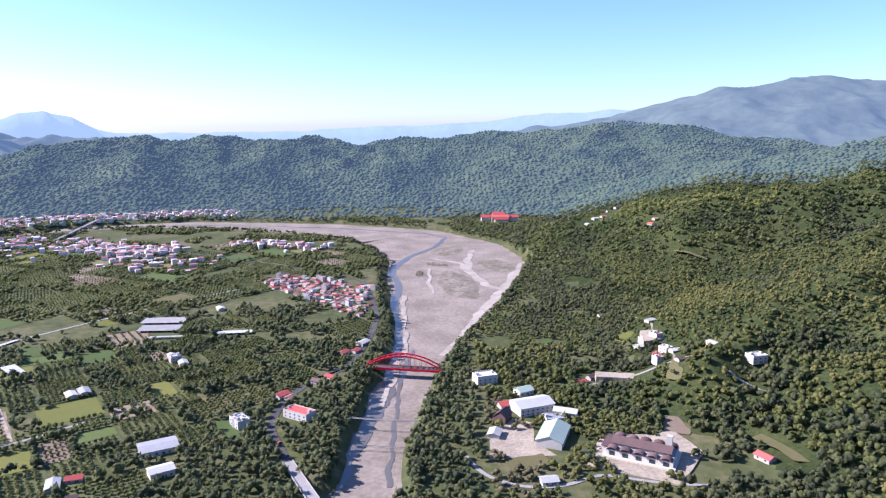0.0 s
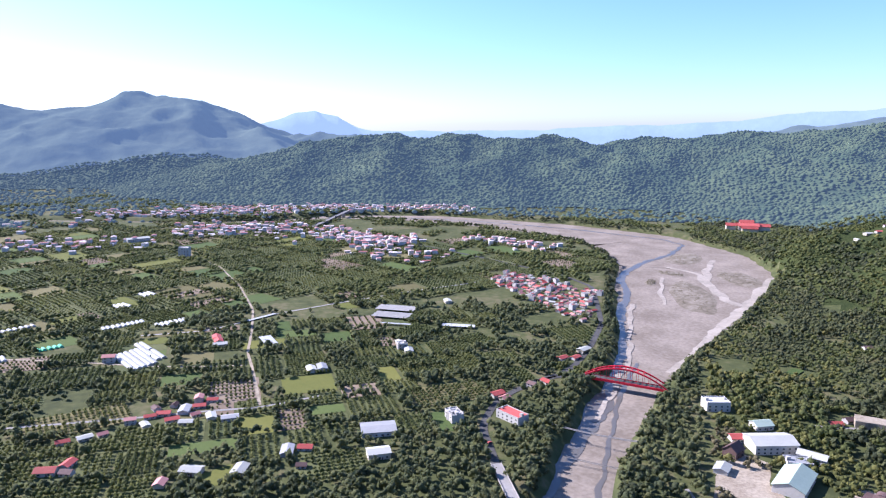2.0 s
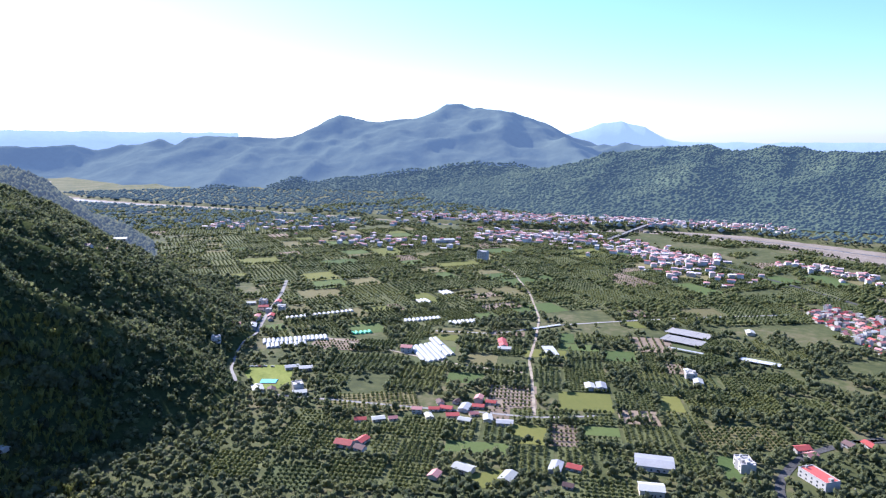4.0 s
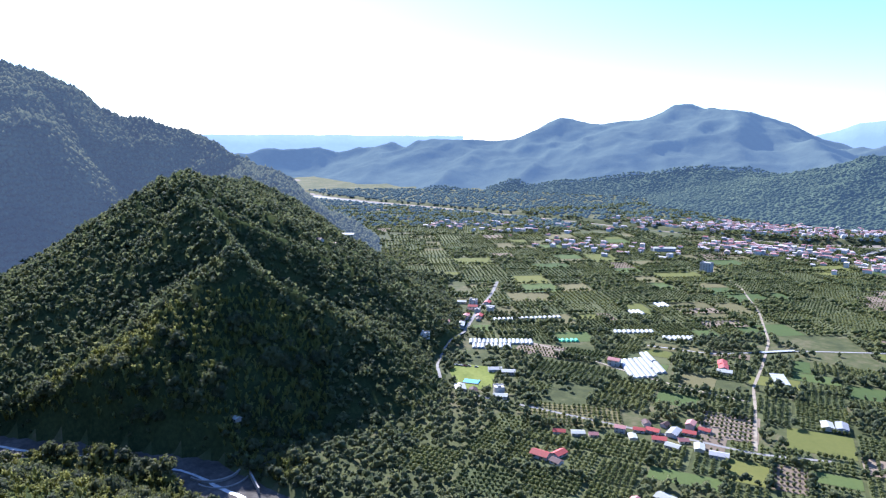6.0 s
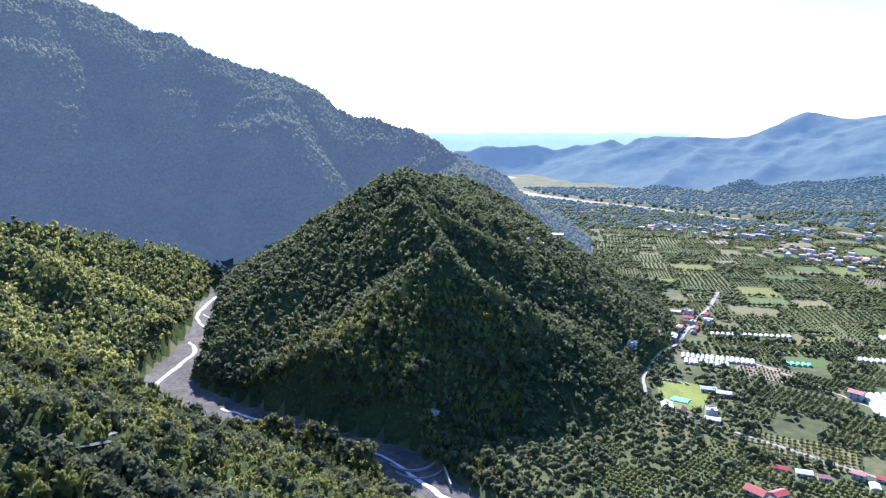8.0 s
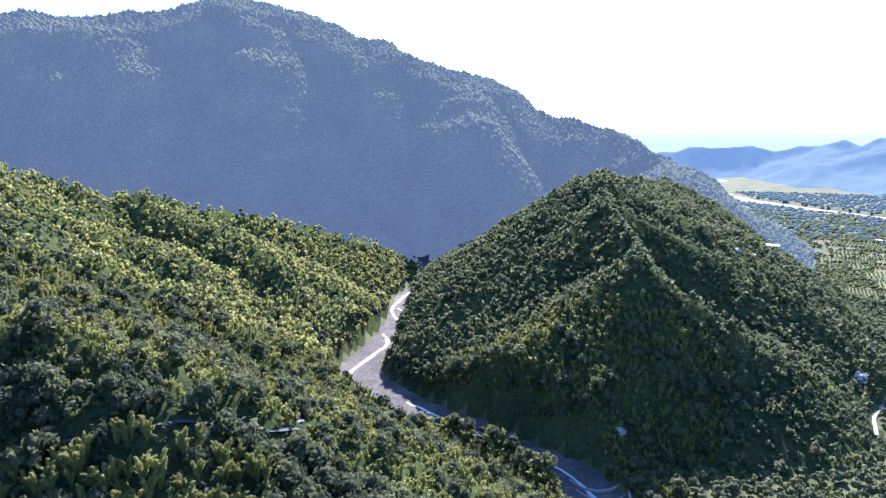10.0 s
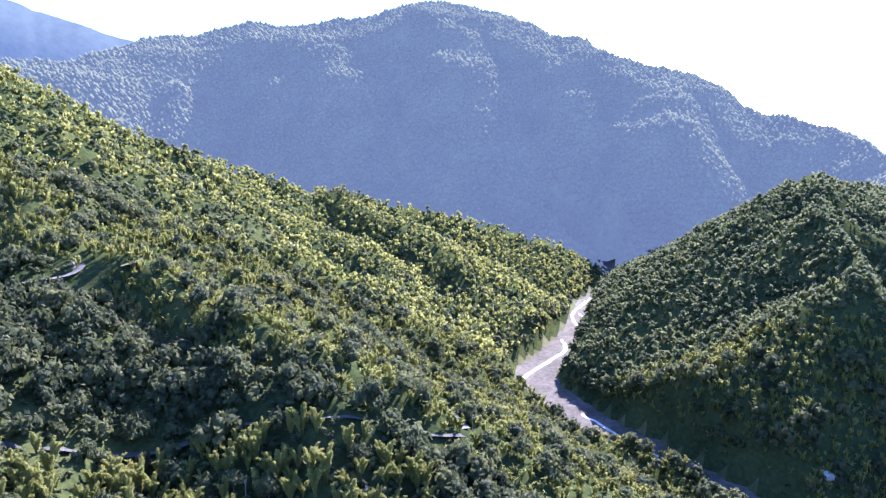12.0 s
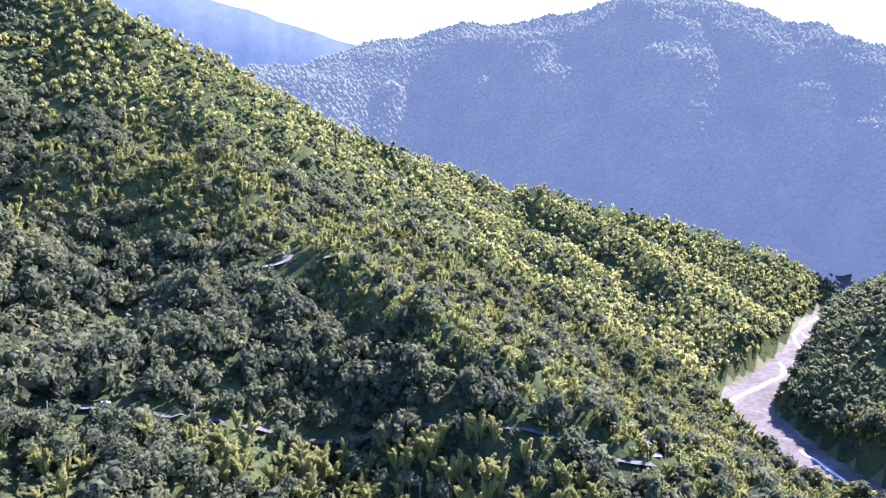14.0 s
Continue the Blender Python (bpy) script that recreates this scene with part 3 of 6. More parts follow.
SIDE_STREAMS = [
    [(-1330, -95, 3.0), (-1200, -75, 2.6), (-1110, -96, 2.8), (-1035, -112, 3.2), (-980, -110, 2.0), (-940, -98, 2.2), (-905, -85, 1.6)],
    [(-1000, -108, 1.4), (-960, -88, 1.3), (-925, -84, 1.5)],
    [(-870, -104, 1.2), (-830, -88, 2.4), (-800, -88, 2.6), (-775, -98, 2.8), (-745, -104, 3.0), (-715, -112, 2.6), (-690, -112, 1.5)],
    [(-650, -40, 1.3), (-600, 15, 1.6), (-560, 78, 1.2), (-527, 108, 1.4), (-498, 124, 1.6), (-420, 165, 2.2), (-300, 235, 3.0), (-190, 320, 7.0), (-110, 380, 9.0)],
]
for nodes in SIDE_STREAMS:
    z = along(np.array([p[0] for p in nodes], float), np.array([p[1] for p in nodes], float), SIDE_LEVEL)[1] + 0.25
    tagged(new("stream", ribbon("stream", [(*p, float(k)) for p, k in zip(nodes, z)], GLARE_WATER, 0, 1.0, 4.0, 4.0, 13)), "narrow stream braided over gravel, reflected glare painted white", "water", kind="structure")

# ---- roads ----
def ground_or_bed(x, y):
    return np.maximum(land(x, y), 0.0)


def road(name, pts, half, label, material=None, lift=0.35):
    ob = new(name, ribbon(name, [(px, py, half) for px, py in pts], material or ASPHALT, lift, 1.0, 4.0, 0, 3, ground_or_bed, 4))
    return tagged(ob, label, "road", kind="structure")


ROADS = [
    ("road_valley", [(-84, 426), (-109, 468), (-128, 509), (-144, 540), (-147, 575), (-146, 606), (-127, 655), (-102, 694), (-94, 720), (-87, 790), (-86, 889), (-106, 997), (-124, 1091), (-175, 1150), (-300, 1230), (-480, 1330), (-690, 1420), (-820, 1460)], 3.4, "grey asphalt valley road past the village", None),
    ("road_hill_foot", [(-990, 680), (-907, 616), (-809, 527), (-727, 459), (-692, 416), (-645, 382), (-596, 362)], 2.6, "pale lane along the foot of the hill", CONCRETE),
    ("road_orchard", [(-560, 372), (-516, 401), (-470, 430), (-430, 455), (-380, 490), (-341, 512), (-300, 560)], 1.8, "narrow lane through the hamlet", CONCRETE),
    ("road_farm", [(-341, 512), (-413, 603), (-440, 634), (-480, 700), (-540, 790), (-640, 900), (-760, 1010), (-890, 1090)], 1.5, "pale straight farm track between orchards", DIRT),
    ("road_canal", [(-600, 640), (-534, 688), (-501, 779), (-450, 860), (-380, 960), (-300, 1060)], 1.8, "pale concrete canal lane", CONCRETE),
    ("road_field", [(-413, 603), (-470, 575), (-520, 560), (-600, 545), (-690, 520)], 1.6, "narrow farm track of earth", DIRT),
    ("road_bank", [(16, 500), (31, 462), (60, 446), (96, 452), (113, 470), (150, 455), (200, 450)], 1.8, "concrete lane on the far bank", CONCRETE),
    ("road_east", [(115, 640), (164, 648), (225, 640), (262, 600), (290, 560)], 2.0, "lane through the far bank hamlet", CONCRETE),
    ("road_east_hill", [(225, 640), (243, 691), (240, 750), (255, 815), (250, 880)], 1.9, "pale earth lane up the far bank", DIRT),
    ("road_bridge", [(-127, 655), (-104, 686), (-80, 691.4)], 3.2, "road leading to the red bridge", None),
]
for name, pts, half, label, material in ROADS:
    road(name, pts, half, label, material)
SLOPE_ROADS = [
    ("road_near_slope", [(-90, -232), (-120, -228), (-153, -223), (-177, -220), (-201, -209), (-229, -189), (-264, -169), (-289, -142), (-297, -100), (-311, -74), (-335, -46), (-353, -37)], 2.6, "grey mountain road cut into the bamboo slope"),
    ("road_spur", [(-353, -37), (-358, -43), (-366, -50), (-377, -56), (-389, -64)], 2.4, "pale stretch of mountain road on the spur"),
    ("road_hairpin", [(-170, -318), (-200, -310), (-250, -305), (-292, -292), (-318, -276), (-331, -268), (-341, -272), (-344, -282), (-338, -294)], 3.0, "pale hairpin of the mountain road"),
]
# tree shade on the near-slope stretch is put into darker asphalt; sunlit stretches paler
for name, pts, half, label in SLOPE_ROADS:
    road(name, pts, half, label, ASPHALT if name == "road_near_slope" else PALE_ASPHALT, 0.5)


def road_gap(x, y, roads=None):
    best = np.full(np.shape(x), 1e9)
    for _, pts, half, *_ in roads or ROADS + SLOPE_ROADS:
        best = np.minimum(best, along(x, y, [(px, py, 0) for px, py in pts])[0] - half)
    return best



# ---- plants ----
rng = np.random.default_rng(5)
ICO = bmesh.new()
bmesh.ops.create_icosphere(ICO, subdivisions=1, radius=1.0)
ICO_V = np.array([v.co[:] for v in ICO.verts])
ICO_F = np.array([[v.index for v in f.verts] for f in ICO.faces])
ICO.free()
OCT_V = np.array([(1, 0, 0), (0, 1, 0), (-1, 0, 0), (0, -1, 0), (0, 0, 1), (0, 0, -0.8)], float)
OCT_F = np.array([(0, 1, 4), (1, 2, 4), (2, 3, 4), (3, 0, 4), (1, 0, 5), (2, 1, 5), (3, 2, 5), (0, 3, 5)])


def leaf_triangles(centres, ways, size, long=1.0, narrow=1.0):
    """Small leaf sprays: one triangle each, facing about the given way."""
    n = len(centres)
    ways = ways + rng.normal(0, 0.45, (n, 3))
    ways /= np.linalg.norm(ways, axis=1, keepdims=True)
    a = np.cross(ways, rng.normal(0, 1, (n, 3)))
    a /= np.linalg.norm(a, axis=1, keepdims=True)
    b = np.cross(ways, a)
    s = size * rng.uniform(0.6, 1.35, (n, 1))
    v = np.stack([centres + a * s * long, centres - a * s * 0.5 * long + b * s * 0.75 * narrow, centres - a * s * 0.45 * long - b * s * 0.8 * narrow], 1).reshape(-1, 3)
    return v, np.arange(3 * n).reshape(n, 3)


def joined(pieces):
    vs, fs, k = [], [], 0
    for v, f in pieces:
        vs.append(v)
        fs.append(f + k)
        k += len(v)
    return np.concatenate(vs), np.concatenate(fs)


def broad_crown(lobes, leaves, size, core="ico", tall=1.0):
    """Unit crown (radius about 1, foot of the crown at 0): several lobes, each a rough core under a coat of leaf sprays."""
    pieces = []
    spots = [np.array([0, 0, 0.95 * tall])] if lobes > 1 else [np.array([0, 0, 0.7 * tall])]
    sizes = [0.62 if lobes > 1 else 0.9]
    for k in range(lobes - 1):
        a = 2 * math.pi * (k + rng.uniform(-0.25, 0.25)) / (lobes - 1)
        spots.append(np.array([math.cos(a) * rng.uniform(0.42, 0.66), math.sin(a) * rng.uniform(0.42, 0.66), rng.uniform(0.35, 0.8) * tall]))
        sizes.append(rng.uniform(0.36, 0.56))
    for spot, r in zip(spots, sizes):
        cv, cf = (ICO_V, ICO_F) if core == "ico" else (OCT_V, OCT_F)
        v = cv * r * (0.74 if leaves > 40 else 0.86) * rng.uniform(0.75, 1.2, (len(cv), 1)) * np.array([1, 1, 0.85])
        pieces.append((v + spot, cf))
        n = max(3, int(leaves / lobes))
        way = rng.normal(0, 1, (n, 3))
        way[:, 2] = np.abs(way[:, 2]) * 0.9 - 0.25
        way /= np.linalg.norm(way, axis=1, keepdims=True)
        pieces.append(leaf_triangles(spot + way * r * rng.uniform(0.82, 1.12, (n, 1)) * np.array([1, 1, 0.9]), way, size))
    return joined(pieces)


def bamboo_crown(plumes, leaves, size, sides=5, joints=6, core=0.036, spread=0.10, lean_least=0.03, lean_most=0.20):
    """Unit bamboo clump (height about 1): arching plumes, each a leafy spindle with loose sprays and a drooping tip."""
    pieces = []
    for k in range(plumes):
        a, lean, tall = rng.uniform(0, 2 * math.pi), rng.uniform(lean_least, lean_most), rng.uniform(0.62, 1.08)
        out = np.array([math.cos(a), math.sin(a), 0])

        def axis(s):
            return out * (0.05 + lean * s ** 2.4 * 1.15)[:, None] + np.array([0, 0, 1]) * (tall * (s - 0.20 * s ** 5))[:, None]

        n = int(leaves / plumes)
        s = rng.uniform(0.3, 1.0, n)
        thick = spread * np.sin(np.pi * np.clip(s, 0, 1) ** 1.5) + 0.012
        side = rng.normal(0, 1, (n, 3))
        side /= np.linalg.norm(side, axis=1, keepdims=True)
        pieces.append(leaf_triangles(axis(s) + side * thick[:, None], side + np.array([0, 0, 0.35]), size, 1.5, 0.55))
        t = np.linspace(0.0, 1.0, joints)
        w = core * np.sin(np.pi * np.clip(t, 0, 1) ** 1.5) * rng.uniform(0.8, 1.2, joints) + 0.008
        centre = axis(t)
        cv = np.stack([centre + np.array([math.cos(q), math.sin(q), 0.15 * math.sin(3 * q)]) * w[:, None] for q in np.arange(sides) * 2 * math.pi / sides], 1).reshape(-1, 3)
        cf = []
        for i in range(joints - 1):
            for j in range(sides):
                p, q = sides * i + j, sides * i + (j + 1) % sides
                cf += [(p, q, p + sides), (q, q + sides, p + sides)]
        pieces.append((cv, np.array(cf)))
    return joined(pieces)


def stamped(name, kinds, x, y, z, wide, tall, material, label, category, tone=None, rounded=False):
    """One mesh of many plants: each place takes one of the kinds, turned and scaled."""
    n = len(x)
    pick, turn = rng.integers(0, len(kinds), n), rng.uniform(0, 2 * math.pi, n)
    tone = rng.uniform(0, 1, n) if tone is None else tone
    vs, fs, ts, k = [], [], [], 0
    for i, (kv, kf) in enumerate(kinds):
        at = np.where(pick == i)[0]
        if not len(at):
            continue
        c, s = np.cos(turn[at])[:, None], np.sin(turn[at])[:, None]
        px = (kv[None, :, 0] * c - kv[None, :, 1] * s) * wide[at][:, None] + x[at][:, None]
        py = (kv[None, :, 0] * s + kv[None, :, 1] * c) * wide[at][:, None] + y[at][:, None]
        pz = kv[None, :, 2] * tall[at][:, None] + z[at][:, None]
        vs.append(np.stack([px, py, pz], -1).reshape(-1, 3))
        fs.append((kf[None] + (k + np.arange(len(at)) * len(kv))[:, None, None]).reshape(-1, 3))
        ts.append(np.repeat(tone[at], len(kv)))
        k += len(at) * len(kv)
    ob = new(name, mesh_from(name, np.concatenate(vs), np.concatenate(fs), material, np.concatenate(ts), rounded))
    return tagged(ob, label, category, kind="stuff")


def scatter(x0, x1, y0, y1, step, jitter=0.42):
    """Places on a shaken lattice."""
    x, y = np.meshgrid(np.arange(x0, x1, step), np.arange(y0, y1, step))
    x, y = x.ravel() + rng.uniform(-jitter, jitter, x.size) * step, y.ravel() + rng.uniform(-jitter, jitter, y.size) * step
    return x, y


EAST_CLEARINGS = [(154, 496, 36), (90, 525, 24), (80, 583, 24), (108, 570, 14), (52, 560, 12), (43, 531, 11), (76, 455, 11), (42, 652, 17), (77, 622, 12), (62, 515, 26), (200, 515, 20), (190, 470, 22), (244, 486, 12), (293, 617, 14),
                  (230, 752, 20), (243, 691, 13), (253, 814, 12), (150, 655, 20), (211, 890, 12), (152, 1835, 70), (325, 1425, 50), (390, 1285, 26), (225, 626, 12), (185, 640, 26),
                  (373, 1110, 13), (427, 1071, 13), (400, 1090, 14), (206, 592, 6), (227, 632, 6), (216, 612, 7), (192, 528, 10), (201, 563, 10), (196, 545, 11), (299, 1211, 8), (379, 1239, 8), (339, 1225, 9), (43, 476, 10), (87, 491, 10), (65, 483, 11), (249, 523, 9), (266, 494, 9), (269, 467, 9), (257, 508, 10), (267, 480, 10), (205, 772, 10), (234, 806, 10), (219, 789, 11), (111, 784, 11), (132, 772, 11), (121, 778, 12)]


def free_east(x, y):
    ok = np.ones(np.shape(x), bool)
    for cx, cy, r in EAST_CLEARINGS:
        ok &= np.hypot(x - cx, y - cy) > r
    return ok


def polar_places(x, y):
    """Azimuth (degrees left of +y) and distance from the middle of the flight."""
    return np.degrees(np.arctan2(-(x + 30), y - 40)), np.hypot(x + 30, y - 40)


NEAR_KINDS = [broad_crown(int(rng.integers(4, 6)), 90, 0.21) for _ in range(8)]
MID_KINDS = [broad_crown(int(rng.integers(2, 4)), 12, 0.30) for _ in range(8)]
FAR_KINDS = [broad_crown(2, 4, 0.28, "oct") for _ in range(8)]
TINY_KINDS = [broad_crown(1, 3, 0.36, "oct") for _ in range(8)]
BAMBOO_NEAR = [bamboo_crown(5, 52, 0.066, 3, 4, 0.062, 0.085, 0.05, 0.26) for _ in range(6)]
BAMBOO_LOW = [bamboo_crown(3, 22, 0.10, 3, 3, 0.07, 0.11, 0.05, 0.25) for _ in range(6)]
HILL_KINDS = [broad_crown(int(rng.integers(2, 4)), 13, 0.32, "oct") for _ in range(8)]
TALL_KINDS = [broad_crown(2, 16, 0.28, "oct", 1.25) for _ in range(8)]
PLUM_KINDS = [broad_crown(1, 8, 0.34, "ico") for _ in range(4)]


SLOPE_CLEARINGS = [(-326, -262, 6), (-332, -257, 5), (-350, -257, 6), (-361, -246, 6), (-911, 357, 13), (-1014, 419, 15), (-880, 330, 8)]
SOFT_KINDS = [(OCT_V * rng.uniform(0.7, 1.15, (6, 1)) + np.array([0, 0, 0.5]), OCT_F) for _ in range(10)]


def wooded(x, y):
    ok = (river_bed(x, y)[0] > 4) & (road_gap(x, y, ROADS) > 2.5) & (road_gap(x, y, SLOPE_ROADS[:1]) > 1.2) & (road_gap(x, y, SLOPE_ROADS[1:]) > 0.8)
    for cx, cy, r in SLOPE_CLEARINGS:
        ok &= np.hypot(x - cx, y - cy) > r
    return ok


def steep_share(x, y, full=1.75):
    """Steep ground holds more trees to the square metre of map."""
    s = np.hypot(land(x + 4, y) - land(x - 4, y), land(x, y + 4) - land(x, y - 4)) / 8
    return rng.uniform(0, 1, len(x)) < np.sqrt(1 + s * s) / full


def facing(x, y, least=-0.2):
    """Slopes that turn away from the valley carry no trees that could ever be seen."""
    r = np.hypot(x, y)
    k = 1 + 25 / r
    return (land(x * k, y * k) - land(x, y)) / 25 > least


def slopes(name, x, y, keep, kinds, wide, tall, material, label, bamboo=None):
    z = land(x, y)
    keep = keep & wooded(x, y)
    x, y, z = x[keep], y[keep], z[keep]
    n = len(x)
    big = rng.uniform(0.72, 1.3, n) * (1 + 0.25 * fbm(x / 60, y / 60, 2, 90))
    stamped(name, kinds, x, y, z - 0.4, wide * big, tall * big * rng.uniform(0.85, 1.15, n), material, label, "forest", rounded=True)
    return n


def bamboo_mask(x, y):
    """Where bamboo grows: the sunny shoulders and patches of the near slope."""
    d, _ = along(x, y, SPUR[:9])
    east_face = (x > -330) & (y > -330)
    return (fbm(x / 85, y / 85, 3, 44) + 0.34 * (d < 30) + 0.46 * (x < -348) - 0.36 * (east_face & (d > 22)) - 0.25 * (x > -235)) > 0.10


x, y = scatter(-720, -40, -760, 260, 7.0)
az, d = polar_places(x, y)
h = land(x, y)
near = (d > 175) & (d < 640) & ((h > 1) | (x < -470) & (y < 190) & (h > -2)) & (az > 70) & (az < 168) & steep_share(x, y, 1.6)
strip = along(x, y, [(-110, -196, 0), (-190, -184, 0), (-225, -162, 0), (-255, -135, 0), (-274, -96, 0), (-288, -50, 0)])[0] < 19
bam = (bamboo_mask(x, y) & (rng.uniform(0, 1, len(x)) < 0.8)) | (strip & (rng.uniform(0, 1, len(x)) < np.where(x > -205, 0.4, 0.9)))
single = near & ((d < 225) | strip & (d < 345)) & wooded(x, y)
near &= ~single
tree_spots, bamboo_spots = np.stack([x, y, h], 1)[single & ~bam], np.stack([x, y, h], 1)[single & bam]
slopes("forest_near", x, y, near & ~bam, NEAR_KINDS, 6.4, 7.8, LEAF_NEAR, "dense dark green broadleaf trees on the steep near slope")
slopes("bamboo_near", x, y, near & bam, BAMBOO_NEAR, 12.0, 9.5, LEAF_BAMBOO, "yellow-green bamboo groves on the sunny slope")
x, y = scatter(-720, -40, -760, 260, 6.0)
az, d = polar_places(x, y)
h = land(x, y)
sunny = bamboo_mask(x, y)
low = (d > 165) & (d < 640) & ((h > 1) | (x < -470) & (y < 190) & (h > -2)) & (az > 70) & (az < 168)
slopes("undergrowth", x, y, low & ~sunny, FAR_KINDS, 3.6, 3.2, LEAF_NEAR, "dense dark undergrowth below the trees")
slopes("bamboo_thicket", x, y, low & sunny & (rng.uniform(0, 1, len(x)) < 0.75), BAMBOO_LOW, 10.0, 7.0, LEAF_BAMBOO, "low yellow-green bamboo thicket on the sunny slope")
x, y = scatter(-1420, -60, -900, 700, 6.6)
az, d = polar_places(x, y)
h = land(x, y)
mid = ~far_mountain(x, y) & ((x > -1265) | (y > 0)) & ((d >= 640) | (az < 70.5)) & (d < 1380) & ((h > 1.0) | (y < 150) & (h > -2)) & (az > 55) & (az < 166) & facing(x, y, -0.45) & steep_share(x, y, 1.7)
bam = bamboo_mask(x, y) & (y < -110) & (rng.uniform(0, 1, len(x)) < 0.66)
slopes("forest_middle", x, y, mid & ~bam, HILL_KINDS, 4.6, 5.2, LEAF_LIGHTENED, "dense green forest on the pyramid hill and river slopes")
slopes("bamboo_middle", x, y, mid & bam, TALL_KINDS, 4.2, 5.8, LEAF_BAMBOO, "light green bamboo patches among forest")
x, y = scatter(-2500, -600, -1900, 1000, 8.0)
az, d = polar_places(x, y)
h = land(x, y)
# the crowns carry the same haze glow as the mountain skin
slopes("backdrop_mountain_forest", x, y, far_mountain(x, y) & (d < 2500) & (h > 2) & (az > 50) & (az < 160) & facing(x, y, -0.8) & steep_share(x, y, 1.5), SOFT_KINDS, 6.0, 7.0, MOUNTAIN_HAZE, "deep forest covering the great mountain, haze put in as glow")
x, y = scatter(40, 1500, 250, 2100, 7.4)
az, d = polar_places(x, y)
h = land(x, y)
east = (az > -46) & (d < 1900) & (d > 330) & facing(x, y) & free_east(x, y)
clear = fbm(x / 60, y / 60, 3, 61)
mood = fbm(x / 110, y / 110, 3, 19) + np.where(d < 800, 0.05, -0.05) + smooth(150, 420, x) * 0.36 + rng.normal(0, 0.2, len(x))
level_round = sum(land(x + 55 * math.cos(a), y + 55 * math.sin(a)) for a in (0.3, 1.9, 3.4, 5.0)) / 4
mood = mood + np.clip((h - level_round) / 9, -0.5, 0.35)   # lit ridges and shaded hollows put into leaf colour: scrub above, dark trees below
keep = east & (d < 1150) & (rng.uniform(0, 1, len(x)) < 0.94) & ((h > 6) | (clear > -0.3))
dry_bank = keep & (x < 78) & (y < 610) & (fbm(x / 30, y / 30, 2, 47) > -0.12)
slopes("dry_bank_scrub", x, y, dry_bank, MID_KINDS, 3.8, 3.8, LEAF_DRY, "dry brownish scrub on the river bank")
keep &= ~dry_bank
for near_part, kinds, name in ((d < 720, MID_KINDS, ""), (d >= 720, FAR_KINDS, "_upper")):
    slopes("forest_east" + name, x, y, keep & near_part & (mood < -0.2), kinds, 4.8, 5.8, LEAF_NEAR, "dark green trees in the woods on the far bank")
    slopes("green_woods_east" + name, x, y, keep & near_part & (mood >= -0.2) & (mood < 0.14), kinds, 4.5, 5.2, LEAF_ORCHARD, "mid-green trees mixed into the far bank woods")
    slopes("scrub_east" + name, x, y, keep & near_part & (mood >= 0.14), kinds, 4.3, 4.6, LEAF_SCRUB, "yellow-green scrub and bamboo on the sunny slopes")
light = along(x, y, [(560, 1290, 0), (500, 1330, 0), (417, 1389, 0), (340, 1430, 0)])[0] < 62
thin = rng.uniform(0, 1, len(x)) < 0.5
slopes("forest_east_far", x, y, east & (d >= 1150) & thin & ~light & (mood >= -0.05), FAR_KINDS, 6.4, 6.0, LEAF_ORCHARD, "woods on the low hills beyond the river")
slopes("dark_woods_east_far", x, y, east & (d >= 1150) & thin & ~light & (mood < -0.05), FAR_KINDS, 6.4, 6.0, LEAF_NEAR, "woods beyond the river, leaf colour darkened for shaded hollows")
slopes("bamboo_east_far", x, y, east & (d >= 1150) & thin & light, FAR_KINDS, 6.5, 6.5, LEAF_BAMBOO, "light green bamboo on the low hill beyond the river")
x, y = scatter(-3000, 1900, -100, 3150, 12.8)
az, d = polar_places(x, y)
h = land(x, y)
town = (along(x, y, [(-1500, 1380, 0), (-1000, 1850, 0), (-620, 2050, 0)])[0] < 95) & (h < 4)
# hill crowns glow with the painted haze too
slopes("backdrop_hill_forest", x, y, (az > -42) & (az < 92) & (d > 1850) & (d < 3130) & ~town & ~far_mountain(x, y) & (h > -2) & facing(x, y, -0.35) & ((h > 3) | (rng.uniform(0, 1, len(x)) < 0.4)), SOFT_KINDS, 8.2, 5.2, FAR_WOODS_HAZE, "woods on the hills across the valley, haze put in as glow")


